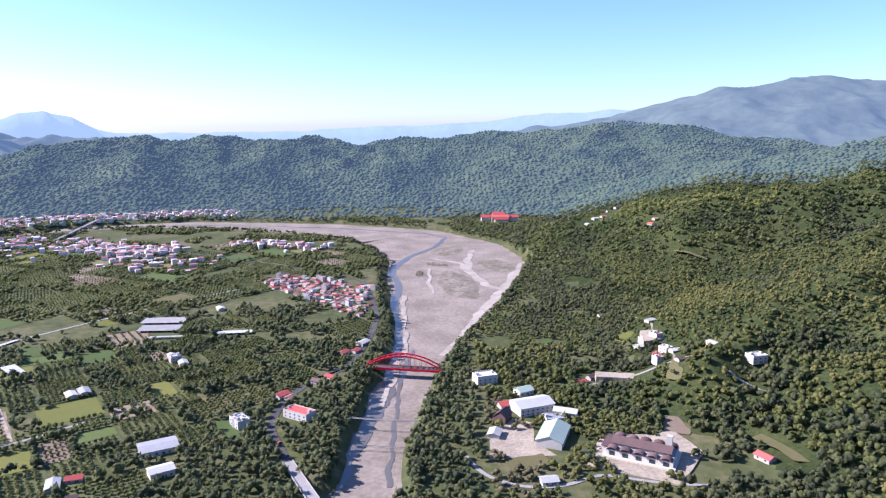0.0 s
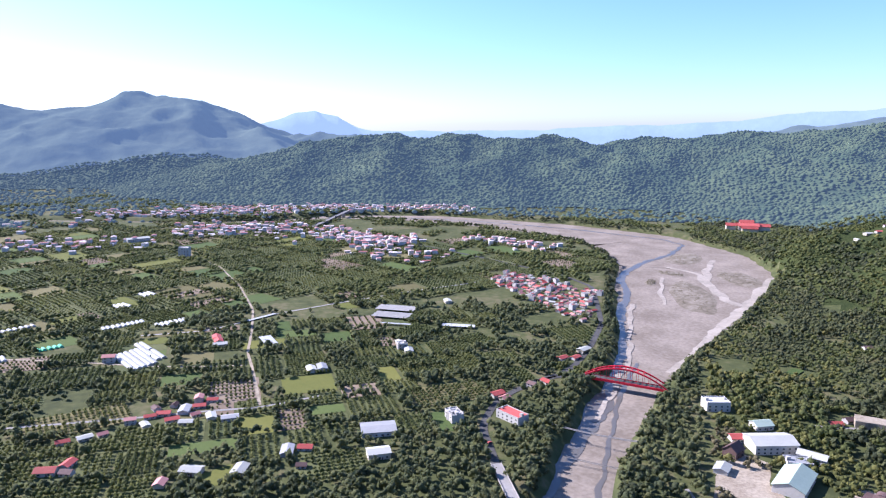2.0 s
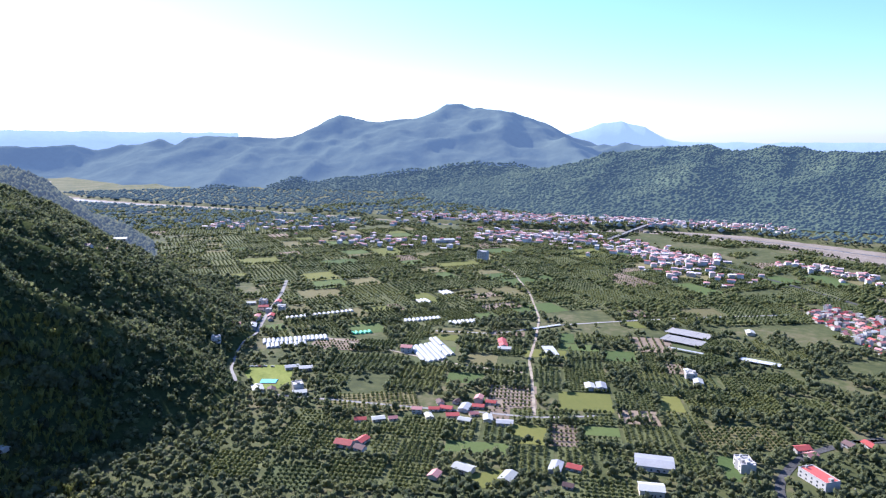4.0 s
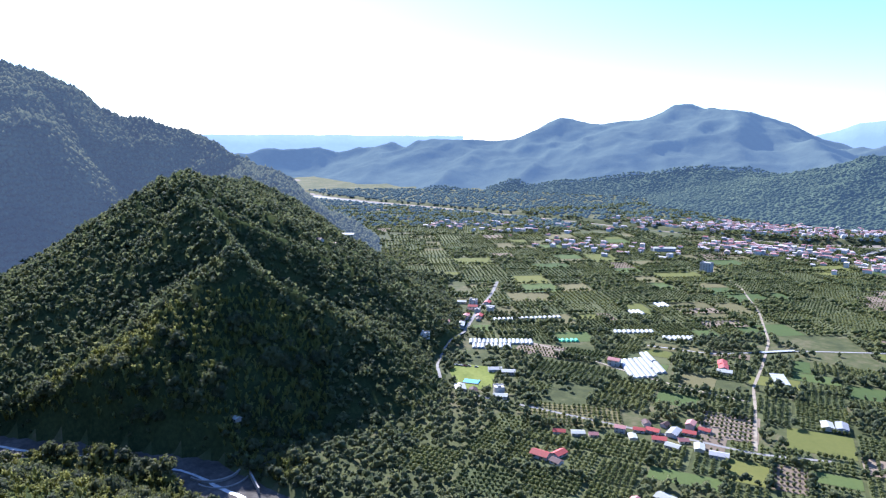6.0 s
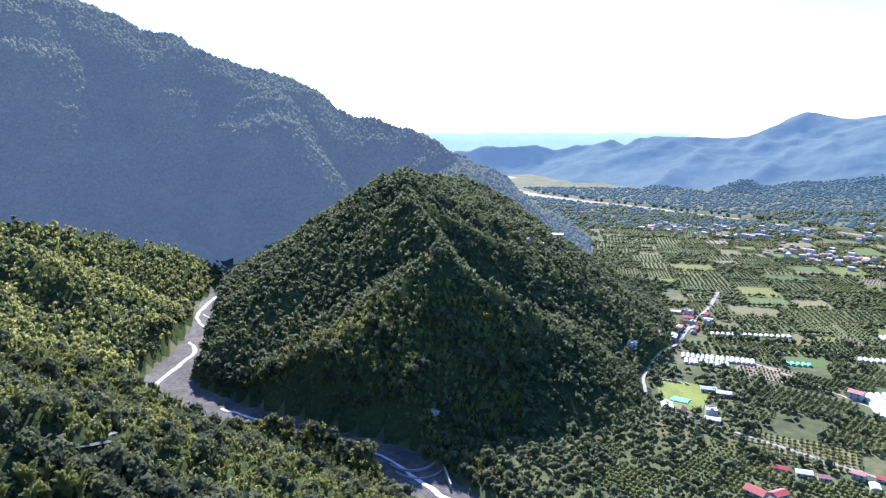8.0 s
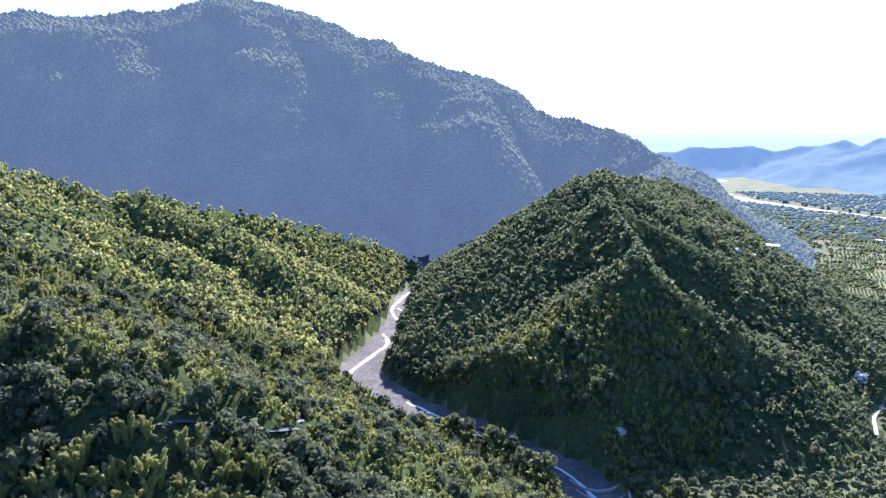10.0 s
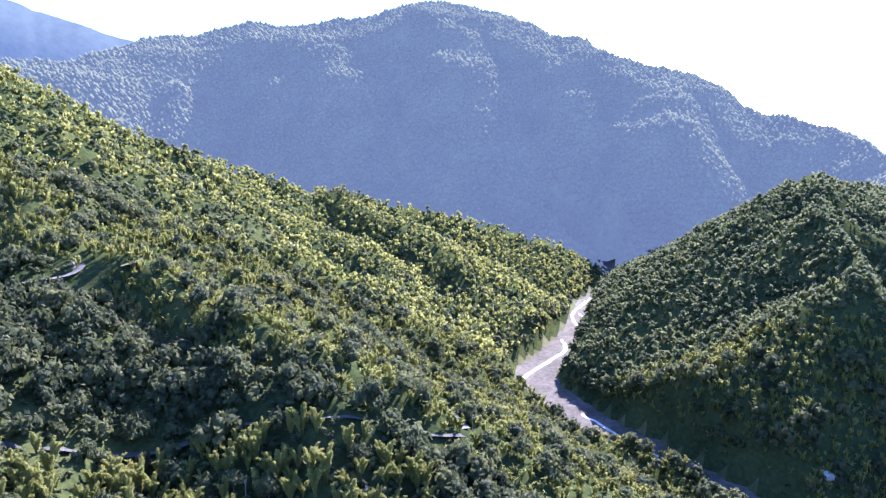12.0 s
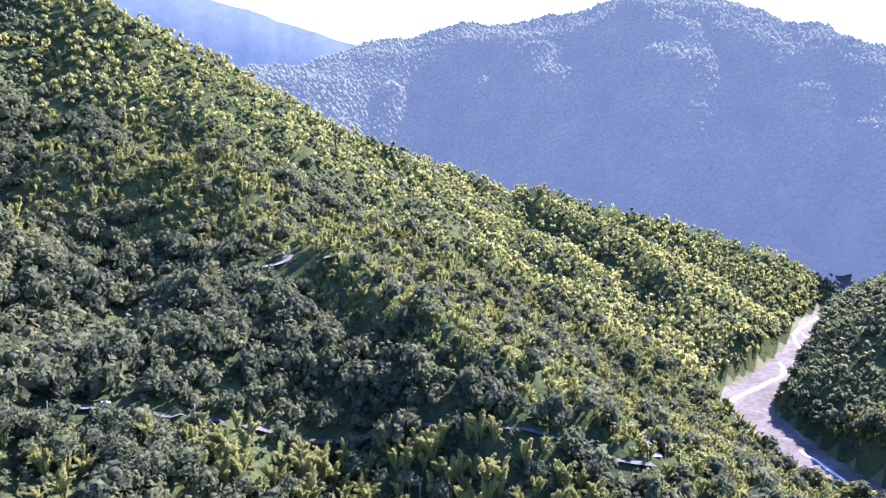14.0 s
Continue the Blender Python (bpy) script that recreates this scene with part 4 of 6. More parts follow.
def plant_pattern(name, crown, wide, tall, stem_parts, material, label, category, crown_name, stem_name):
    """One plant as a thing: stems and crown."""
    ob = tagged(new(name), label, category)
    v, fc = crown
    me = mesh_from(crown_name, v * np.array([wide, wide, tall]) + np.array([0, 0, stem_parts[2]]), fc, material, np.full(len(v), rng.uniform(0.2, 0.8)))
    top = new(crown_name, me)
    top.parent = ob
    count, radius, height = stem_parts[0], stem_parts[1], stem_parts[2] + tall * 0.55
    for k in range(count):
        bm = bmesh.new()
        a = 2 * math.pi * k / max(1, count)
        lean = 0.0 if count == 1 else 0.10
        rows = []
        for j in range(4):
            q = j / 3
            cx, cy = math.cos(a) * (0.25 * (count > 1) + lean * height * q * q), math.sin(a) * (0.25 * (count > 1) + lean * height * q * q)
            rows.append([bm.verts.new((cx + radius * (1 - 0.65 * q) * math.cos(b), cy + radius * (1 - 0.65 * q) * math.sin(b), -1.2 + (height + 1.2) * q)) for b in (0, 1.26, 2.51, 3.77, 5.03)])
        for r0, r1 in zip(rows[:-1], rows[1:]):
            for i in range(5):
                bm.faces.new((r0[i], r0[(i + 1) % 5], r1[(i + 1) % 5], r1[i]))
        if count == 1:
            for b in (0.4, 2.3, 4.4):   # limbs
                base, tip = Vector((0, 0, height * 0.5)), Vector((math.cos(b) * wide * 0.5, math.sin(b) * wide * 0.5, height * 0.95))
                side = Vector((-math.sin(b), math.cos(b), 0)) * radius * 0.4
                up = Vector((0, 0, radius * 0.4))
                q0, q1 = [bm.verts.new(base + o) for o in (side, up, -side)], [bm.verts.new(tip + o * 0.3) for o in (side, up, -side)]
                for i in range(3):
                    bm.faces.new((q0[i], q0[(i + 1) % 3], q1[(i + 1) % 3], q1[i]))
        part(stem_name, bm, BARK if count == 1 else LEAF_BAMBOO, ob)
    return ob


FINE_KINDS = [broad_crown(int(rng.integers(5, 8)), 330, 0.13) for _ in range(6)]
FINE_BAMBOO = [bamboo_crown(8, 1000, 0.034, 5, 8, 0.050, 0.066, 0.10, 0.36) for _ in range(6)]
PLANTS = []
for kinds, spots, group in ((FINE_KINDS, tree_spots, "near trees"), (FINE_BAMBOO, bamboo_spots, "near bamboo")):
    patterns = []
    for i, kind in enumerate(kinds):
        if group == "near trees":
            patterns.append(plant_pattern("tree", kind, 6.6, 7.2, (1, 0.35, 2.2), LEAF_NEAR, ("broadleaf tree with a dense dark green crown", "broadleaf tree with an olive green uneven crown")[i % 2], "tree", "crown", "trunk"))
        else:
            patterns.append(plant_pattern("bamboo_clump", kind, 13.0, 13.5, (4, 0.12, 0.0), LEAF_BAMBOO, "tall yellow-green bamboo clump with arching feathery tips", "bamboo", "foliage", "culm"))
    for px, py, pz in spots:
        ob = patterns[int(rng.integers(0, len(patterns)))]
        k = rng.uniform(0.75, 1.25)
        made = copy_thing(ob, pose(px, py, pz - 0.2, rng.uniform(-4, 4), rng.uniform(-4, 4), rng.uniform(0, 360)))
        made.scale = (k, k, k * rng.uniform(0.9, 1.15))
        tagged(made, group=group)
    PLANTS += patterns


# scrub and trees along the banks
bank = []
for line in (MAIN_RIVER, SIDE_RIVER):
    for a, b in zip(line[:-1], line[1:]):
        if math.hypot(a[0], a[1]) > 2000:
            continue
        run = math.hypot(b[0] - a[0], b[1] - a[1])
        for side in (-1, 1):
            n = int(run / 3.2)
            k = rng.uniform(0, 1, n)
            off = side * (a[2] + (b[2] - a[2]) * k + rng.uniform(-2, 17, n))
            bank.append(np.stack([a[0] + (b[0] - a[0]) * k - (b[1] - a[1]) / run * off, a[1] + (b[1] - a[1]) * k + (b[0] - a[0]) / run * off], 1))
bank = np.concatenate(bank)
x, y = bank[:, 0], bank[:, 1]
out = river_bed(x, y)[0]
keep = (x > -1185) & (out > 1.0) & (out < 16) & (road_gap(x, y) > 3) & (np.hypot(x + 40, y - 697) > 0) & ((np.abs(x + 39) > 52) | (np.abs(y - 685) > 12))
x, y, out = x[keep], y[keep], out[keep]
big = (0.45 + 0.05 * out) * rng.uniform(0.7, 1.25, len(x))
stamped("bank_trees", MID_KINDS, x, y, land(x, y) - 0.4, 4.2 * big, 5.0 * big, LEAF_NEAR, "bushes and trees lining the river banks", "trees", rounded=True)

# ---- houses ----
def paint(name, low, high, rough=0.7, metal=0.0, size=0.6):
    return surface(name, low, high, rough, size, 0.09, 0.0, metal, "object")


WHITE_WALL = paint("white_render", (0.33, 0.315, 0.285), (0.54, 0.52, 0.475))
CREAM_WALL = paint("cream_render", (0.40, 0.355, 0.28), (0.58, 0.52, 0.42))
GREY_WALL = paint("grey_render", (0.28, 0.27, 0.26), (0.50, 0.49, 0.47))
RED_ROOF = paint("red_sheet_roof", (0.30, 0.065, 0.055), (0.50, 0.12, 0.10), 0.5)
PINK_ROOF = paint("faded_red_roof", (0.36, 0.15, 0.13), (0.50, 0.26, 0.23), 0.6)
GREY_ROOF = paint("grey_sheet_roof", (0.26, 0.265, 0.26), (0.46, 0.46, 0.45), 0.45)
PALE_ROOF = paint("pale_sheet_roof", (0.33, 0.335, 0.30), (0.48, 0.48, 0.42), 0.45)
GREEN_ROOF = paint("pale_green_roof", (0.28, 0.36, 0.29), (0.42, 0.50, 0.41), 0.5)
BROWN_ROOF = paint("brown_tile_roof", (0.085, 0.055, 0.05), (0.16, 0.105, 0.095), 0.7)
FILM = paint("white_greenhouse_film", (0.32, 0.33, 0.32), (0.46, 0.47, 0.45), 0.45)
NET = paint("grey_shade_net", (0.24, 0.235, 0.22), (0.36, 0.35, 0.33), 0.9)
GREEN_FILM = paint("green_greenhouse_film", (0.12, 0.50, 0.28), (0.20, 0.62, 0.38), 0.4)
RED_STEEL = surface("red_painted_steel", (0.52, 0.020, 0.035), (0.66, 0.040, 0.060), 0.45, 0.5, 0.1)
BLUE_CANVAS = paint("blue_canvas", (0.10, 0.42, 0.62), (0.16, 0.55, 0.75), 0.6)
GLASS = bpy.data.materials.new("window_glass")
GLASS.use_nodes = True
GLASS.node_tree.nodes["Principled BSDF"].inputs["Base Color"].default_value = (0.03, 0.04, 0.05, 1)
GLASS.node_tree.nodes["Principled BSDF"].inputs["Roughness"].default_value = 0.12


def box(bm, x0, x1, y0, y1, z0, z1):
    v = [bm.verts.new((x, y, z)) for z in (z0, z1) for x, y in ((x0, y0), (x1, y0), (x1, y1), (x0, y1))]
    for f in ((0, 3, 2, 1), (4, 5, 6, 7), (0, 1, 5, 4), (1, 2, 6, 5), (2, 3, 7, 6), (3, 0, 4, 7)):
        bm.faces.new([v[i] for i in f])


def boxed(*sizes):
    bm = bmesh.new()
    for s in sizes:
        box(bm, *s)
    return bm


def gable_roof(w, d, z, rise, over=0.7, thick=0.25):
    """Two pitched slabs, ridge along x."""
    bm = bmesh.new()
    x0, x1, y0 = -w / 2 - over, w / 2 + over, d / 2 + over
    drop = rise * over / (d / 2)
    rows = []
    for x in (x0, x1):
        rows.append([bm.verts.new(p) for p in ((x, -y0, z - drop), (x, 0, z + rise), (x, y0, z - drop), (x, y0, z - drop - thick), (x, 0, z + rise - thick), (x, -y0, z - drop - thick))])
    a, b = rows
    for i in range(6):
        j = (i + 1) % 6
        bm.faces.new((a[i], a[j], b[j], b[i]))
    bm.faces.new((a[0], a[5], a[4], a[1])), bm.faces.new((a[1], a[4], a[3], a[2]))
    bm.faces.new((b[1], b[4], b[5], b[0])), bm.faces.new((b[2], b[3], b[4], b[1]))
    bmesh.ops.recalc_face_normals(bm, faces=bm.faces)
    return bm


def gable_wall(w, d, z, rise):
    bm = bmesh.new()
    rows = []
    for x in (-w / 2, w / 2):
        rows.append([bm.verts.new(p) for p in ((x, -d / 2, -0.5), (x, d / 2, -0.5), (x, d / 2, z - 0.3), (x, 0, z + rise - 0.35), (x, -d / 2, z - 0.3))])
    a, b = rows
    bm.faces.new(a), bm.faces.new(b[::-1])
    for i in range(5):
        j = (i + 1) % 5
        bm.faces.new((a[i], b[i], b[j], a[j]))
    bmesh.ops.recalc_face_normals(bm, faces=bm.faces)
    return bm


PATTERNS = []


def build_house(name, w, d, h, roof, walls, tiles, label, category="house", rise=1.8):
    """A house at the origin: walls, roof, windows and a door, each a part."""
    ob = tagged(new(name), label, category)
    PATTERNS.append(ob)
    if roof == "gable":
        part("wall", gable_wall(w, d, h, rise), walls, ob)
        part("roof", gable_roof(w, d, h, rise), tiles, ob)
    else:
        part("wall", boxed((-w / 2, w / 2, -d / 2, d / 2, -0.5, h)), walls, ob)
        t = 0.35
        slab = part("roof", boxed((-w / 2 + t, w / 2 - t, -d / 2 + t, d / 2 - t, h + 0.02, h + 0.12)), tiles, ob)
        part("parapet", boxed((-w / 2, w / 2, -d / 2, -d / 2 + t, h + 0.004, h + 0.9), (-w / 2, w / 2, d / 2 - t, d / 2, h + 0.004, h + 0.9),
                              (-w / 2, -w / 2 + t, -d / 2 + t, d / 2 - t, h + 0.004, h + 0.9), (w / 2 - t, w / 2, -d / 2 + t, d / 2 - t, h + 0.004, h + 0.9)), walls, slab)
        part("stair_house", boxed((-w / 2 + 0.8, -w / 2 + 3.4, -1.4, 1.4, h + 0.13, h + 2.5)), walls, slab)
        part("water_tank", boxed((w / 2 - 2.6, w / 2 - 1.2, 0.4, 1.8, h + 0.13, h + 2.0)), GREY_ROOF, slab, "steel water tank")
    storeys = max(1, int(h / 3.1))
    for side in (-1, 1):
        for level in range(storeys):
            for k in range(max(2, int(w / 4.5))):
                cx = -w / 2 + (k + 0.5) * w / max(2, int(w / 4.5))
                z = 1.0 + level * 3.1
                y = side * d / 2
                part("window", boxed((cx - 0.75, cx + 0.75, y - 0.06, y + 0.06, z, z + 1.25)), GLASS, ob)
    part("door", boxed((-0.55 + w * 0.12, 0.55 + w * 0.12, -d / 2 - 0.08, -d / 2 + 0.05, 0, 2.1)), BROWN_ROOF, ob, "dark brown door")
    return ob


HOUSES = [
    build_house("house", 13, 8.5, 3.4, "gable", WHITE_WALL, RED_ROOF, "low white farmhouse with a red sheet-metal gable roof"),
    build_house("house", 10, 8, 3.2, "gable", CREAM_WALL, PINK_ROOF, "small cream house with a faded red roof"),
    build_house("house", 11, 10, 6.6, "flat", WHITE_WALL, GREY_WALL, "white two-storey concrete house with a flat roof"),
    build_house("house", 9, 11, 9.8, "flat", GREY_WALL, RED_ROOF, "grey three-storey concrete house with red roof deck"),
    build_house("shed", 17, 10, 4.0, "gable", GREY_WALL, GREY_ROOF, "long grey farm shed with a sheet-metal roof", "shed", 1.4),
    build_house("shed", 14, 9, 3.6, "gable", CREAM_WALL, PALE_ROOF, "farm shed with a pale metal roof", "shed", 1.3),
    build_house("house", 12, 9, 6.4, "gable", WHITE_WALL, PINK_ROOF, "two-storey white house under a faded red gable roof"),
    build_house("house", 9, 7, 3.2, "gable", GREY_WALL, BROWN_ROOF, "small grey house with a dark brown roof"),
]
PLACED = []   # x, y, clear radius


def place(ob, x, y, turn, group="", scale=1.0, lift=0.0, clear=9.0):
    z = float(ground_or_bed(x, y)) + lift
    made = copy_thing(ob, pose(x, y, z, 0, 0, turn) @ Matrix.Scale(scale, 4))
    made.scale = (scale, scale, scale)
    if group:
        tagged(made, group=group)
    PLACED.append((x, y, clear))
    return made


def cluster(spots, kinds, turn, group, spread=8, size=1.0):
    for i, (hx, hy) in enumerate(spots):
        ob = HOUSES[kinds[i % len(kinds)]]
        place(ob, hx, hy, turn + random.choice((0, 0, 90)) + random.uniform(-spread, spread), group, size * random.uniform(0.8, 1.08))


# hamlet among the orchards
cluster([(-446, 398), (-436, 410), (-428, 420), (-424, 446), (-417, 461), (-424, 476), (-410, 470), (-401, 505), (-392, 494), (-384, 478), (-398, 482), (-409, 446), (-395, 462), (-414, 488), (-390, 510), (-380, 462)],
        [0, 5, 1, 6, 0, 7, 0, 6, 0, 1, 4, 5, 0, 7], 38, "hamlet houses", 24, 0.84)
cluster([(-368, 479), (-351, 482)], [5, 4], 128, "farm sheds")
cluster([(-417, 358), (-402, 362), (-412, 372), (-288, 408), (-329, 373), (-272, 446), (-262, 456), (-320, 395), (-250, 430)], [0, 7, 0, 5, 1, 4, 0, 5, 7], 20, "scattered farmhouses")
cluster([(-503, 664), (-493, 654), (-483, 644), (-560, 560), (-346, 610), (-338, 618), (-287, 709), (-275, 700), (-295, 722), (-305, 920)], [0, 0, 5, 6, 5, 4, 2, 5, 5, 5], 125, "scattered farmhouses")
# hamlet at the foot of the hill
cluster([(-881, 548), (-868, 560), (-848, 548), (-836, 536), (-822, 540), (-812, 514), (-800, 508), (-790, 496), (-778, 488), (-765, 480), (-752, 452), (-838, 572), (-820, 560), (-800, 530), (-786, 520), (-702, 398), (-860, 580)], [5, 2, 0, 7, 2, 0, 6, 0, 7, 4, 1], 50, "houses along the hill foot")
cluster([(-603, 432), (-590, 440), (-548, 402), (-536, 396), (-572, 372), (-560, 380)], [4, 4, 2, 5, 5, 7], 60, "leisure farm buildings")
place(HOUSES[0], -911, 357, 40, lift=0.4)
place(HOUSES[5], -1014, 419, 60, scale=1.2, lift=0.4)
place(HOUSES[7], -880, 330, 20, lift=0.4)
# by the road near the bridge
cluster([(-150, 612), (-141, 606), (-97, 742), (-110, 735), (-92, 770), (-112, 660), (-124, 648), (-170, 548)], [0, 1, 0, 0, 5, 0, 7, 2], 60, "roadside houses")
place(build_house("school", 26, 13, 6.6, "flat", WHITE_WALL, RED_ROOF, "white two-storey building with a red roof deck", "building"), -124, 566, 150, clear=17)
place(build_house("villa", 17, 11, 6.8, "flat", WHITE_WALL, GREY_WALL, "white villa with a roof terrace", "building"), -171, 549, 130, clear=12)
place(build_house("workshop", 28, 20, 4.5, "gable", GREY_WALL, GREY_ROOF, "wide workshop under a weathered grey metal roof", "workshop", 1.2), -222, 504, 30, clear=19)
place(build_house("packing_house", 17, 12, 5.2, "gable", CREAM_WALL, PALE_ROOF, "cream packing house with a pale yellow roof", "shed", 1.6), -204, 465, 35, clear=13)
place(build_house("apartment_block", 20, 14, 17, "flat", WHITE_WALL, GREY_WALL, "white apartment block standing among fields", "building"), -884, 1069, 20, clear=18)
place(build_house("warehouse", 46, 20, 7, "gable", GREY_WALL, PALE_ROOF, "long warehouse with a white roof", "building", 2.2), -1090, 1170, 60, clear=30)
# village by the river bend
spots = []
for k in range(420):
    u, v = random.random(), random.random()
    hx, hy = -275 + 165 * u + random.uniform(-9, 9), 1150 - 90 * u - 190 * v * (0.45 + 0.5 * u)
    if all(math.hypot(hx - a, hy - b) > 8.2 for a, b in spots):
        spots.append((hx, hy))
cluster(spots, [0, 1, 6, 0, 2, 1, 5, 0, 3, 6, 7, 1], 62, "village houses", 12, 0.72)
# far bank
cluster([(137, 648), (150, 660), (164, 656), (176, 649), (230, 758), (240, 748), (222, 742), (243, 691), (253, 814), (225, 626), (228, 691), (211, 890), (244, 486), (163, 424), (236, 700), (215, 660), (262, 640), (300, 1415), (318, 1425), (347, 1437), (330, 1410), (360, 1425), (388, 1275), (400, 1290)], [0, 7, 0, 1, 2, 3, 5, 5, 5, 7], 25, "far bank houses")
place(build_house("house", 16, 12, 7.0, "flat", CREAM_WALL, PALE_ROOF, "cream two-storey house on the hillside"), 293, 617, 15, clear=12)
place(build_house("villa", 21, 15, 8, "flat", WHITE_WALL, GREY_WALL, "white stepped villa above the river", "building"), 42, 652, 20, clear=16)
place(build_house("pavilion", 15, 12, 4.5, "gable", WHITE_WALL, GREEN_ROOF, "pavilion with a pale green roof", "pavilion", 2.6), 77, 622, 30, clear=11)
place(build_house("assembly_hall", 34, 22, 8.0, "gable", WHITE_WALL, PALE_ROOF, "large white assembly hall with a pale metal roof", "hall", 3.0), 80, 583, 22, clear=22)
place(build_house("side_hall", 20, 11, 6.0, "gable", WHITE_WALL, PALE_ROOF, "white side hall with a pale roof", "hall", 2.0), 108, 570, -20, clear=12)
place(build_house("workshop", 18, 13, 6.0, "flat", GREY_WALL, GREY_ROOF, "grey annex with a flat roof", "building"), 96, 556, 10, clear=11)
place(build_house("open_shed", 36, 21, 6.0, "gable", WHITE_WALL, GREEN_ROOF, "big open-sided shed with a pale mint-green roof", "shed", 4.2), 90, 525, 70, clear=20)
place(build_house("timber_house", 13, 11, 6.5, "gable", BROWN_ROOF, BROWN_ROOF, "dark brown timber house with a steep roof", "house", 4.5), 52, 560, 60, clear=10)
place(build_house("shed", 13, 10, 3.6, "gable", WHITE_WALL, PALE_ROOF, "small shed with a pale metal roof", "shed", 1.6), 43, 531, 75, clear=9)
place(build_house("shed", 12, 9, 3.2, "gable", WHITE_WALL, PALE_ROOF, "small field shed with a pale roof", "shed", 1.6), 76, 455, 10, clear=9)
place(build_house("house", 15, 10, 3.8, "gable", WHITE_WALL, RED_ROOF, "low house with white and red roof"), 58, 590, 20, clear=10)

# mansion with five arched porches
mansion = tagged(new("mansion"), "large white mansion with brown roofs and five arched porches", "mansion")
part("wall", boxed((-25, 25, -14, 14, -0.5, 5.5)), WHITE_WALL, mansion)
part("plinth", boxed((-27, 27, -17, 16, -0.5, 1.0)), CREAM_WALL, mansion)
part("roof", gable_roof(44, 13, 8.6, 3.2), BROWN_ROOF, mansion)
part("upper_wall", gable_wall(42, 12, 8.6, 3.0), WHITE_WALL, mansion)
part("terrace", boxed((-24.5, 24.5, -13.5, 13.5, 5.52, 5.7)), CONCRETE, mansion)
for k in range(5):
    for side in (-1, 1):
        bm = bmesh.new()
        n, cx, r = 9, -20 + k * 10, 4.4
        outer = []
        for yy in (side * 9.0, side * 15.5):
            outer.append([bm.verts.new((cx + q * math.cos(math.pi * i / (n - 1)), yy, 5.4 + q * 0.62 * math.sin(math.pi * i / (n - 1)))) for q in (r, r - 0.5) for i in range(n)])
        a, b = outer
        for i in range(n - 1):
            bm.faces.new((a[i], a[i + 1], b[i + 1], b[i]))
            bm.faces.new((a[n + i], b[n + i], b[n + i + 1], a[n + i + 1]))
            bm.faces.new((a[i], a[n + i], a[n + i + 1], a[i + 1])), bm.faces.new((b[i], b[i + 1], b[n + i + 1], b[n + i]))
        part("porch_roof", bm, BROWN_ROOF, mansion, "arched brown porch roof")
        part("window", boxed((cx - 2.2, cx + 2.2, side * 14 - 0.1, side * 14 + 0.1, 1.2, 4.4)), GLASS, mansion)
part("tower", boxed((17, 21, 4, 8, 5.7, 17)), WHITE_WALL, mansion, "white stair tower")
part("side_roof", boxed((-29, -20, -12, 10, 6.4, 6.9)), BROWN_ROOF, mansion, "brown roof of the side wing")
part("side_wall", boxed((-28.4, -25.1, -11, 9, -0.5, 6.38)), WHITE_WALL, mansion)
mansion.matrix_world = pose(154, 496, 1.2, 0, 0, -27)
PLACED.append((154, 496, 33))

# temple at the river bend
temple = tagged(new("temple"), "large temple with bright orange-red tiled roofs", "temple")
for k, (cx, cy, w, d, h) in enumerate(((0, 0, 46, 26, 9), (0, 24, 30, 16, 14), (-38, 4, 22, 18, 8), (38, 4, 22, 18, 8), (0, -26, 34, 12, 6))):
    wing = part("wing", boxed((cx - w / 2, cx + w / 2, cy - d / 2, cy + d / 2, -3, h)), CREAM_WALL, temple)
    bm = gable_roof(w, d, h, 5.0, 2.0, 0.5)
    bmesh.ops.translate(bm, verts=bm.verts, vec=(cx, cy, 0))
    part("roof", bm, RED_ROOF, wing, "orange-red tiled roof")
temple.matrix_world = pose(152, 1835, float(land(152, 1835)) + 3, 0, 0, 5)
PLACED.append((152, 1835, 62))

# ---- greenhouses ----
def tunnel_mesh(width, length, height):
    n = 7
    v, f = [], []
    for x in (-length / 2, length / 2):
        for i in range(n):
            a = math.pi * i / (n - 1)
            v.append((x, -width / 2 * math.cos(a), height * math.sin(a) ** 0.8))
    for i in range(n - 1):
        f.append((i, i + 1, n + i + 1, n + i))
    me = bpy.data.meshes.new("greenhouse")
    me.from_pydata(v, [], f + [tuple(range(n - 1, -1, -1)), tuple(range(n, 2 * n))])
    me.materials.append(FILM)
    return me


def tunnels(start, step, count, length, turn, width, label, film=None, group="greenhouse rows"):
    me = tunnel_mesh(width, length, 2.6)
    if film:
        me.materials[0] = film
    for k in range(count):
        ob = tagged(new("greenhouse", me), label, "greenhouse", group)
        tx, ty = start[0] + step[0] * k, start[1] + step[1] * k
        ob.matrix_world = pose(tx + random.uniform(-0.4, 0.4), ty + random.uniform(-0.4, 0.4), 0.05, 0, 0, turn + random.uniform(-0.6, 0.6))
        PLACED.append((tx, ty, length * 0.55 + 2))


white_film = "white plastic-film tunnel greenhouse in a row"
tunnels((-706, 462), (2.6, 4.55), 15, 17, -30, 5.0, white_film)
tunnels((-688, 456), (2.6, 4.55), 9, 16, -30, 5.0, white_film)
tunnels((-553, 567), (1.6, 6.1), 6, 34, -28, 5.8, white_film)
tunnels((-527, 553), (1.6, 6.1), 5, 27, -28, 5.8, white_film)
tunnels((-562, 607), (2.2, 6.0), 2, 30, -28, 5.6, white_film)
tunnels((-530, 590), (2.2, 6.0), 2, 34, -28, 5.6, white_film)
tunnels((-778, 542), (2.15, 6.1), 15, 9, -20, 5.0, white_film)
tunnels((-656, 648), (2.6, 5.2), 9, 12, -30, 5.0, white_film)
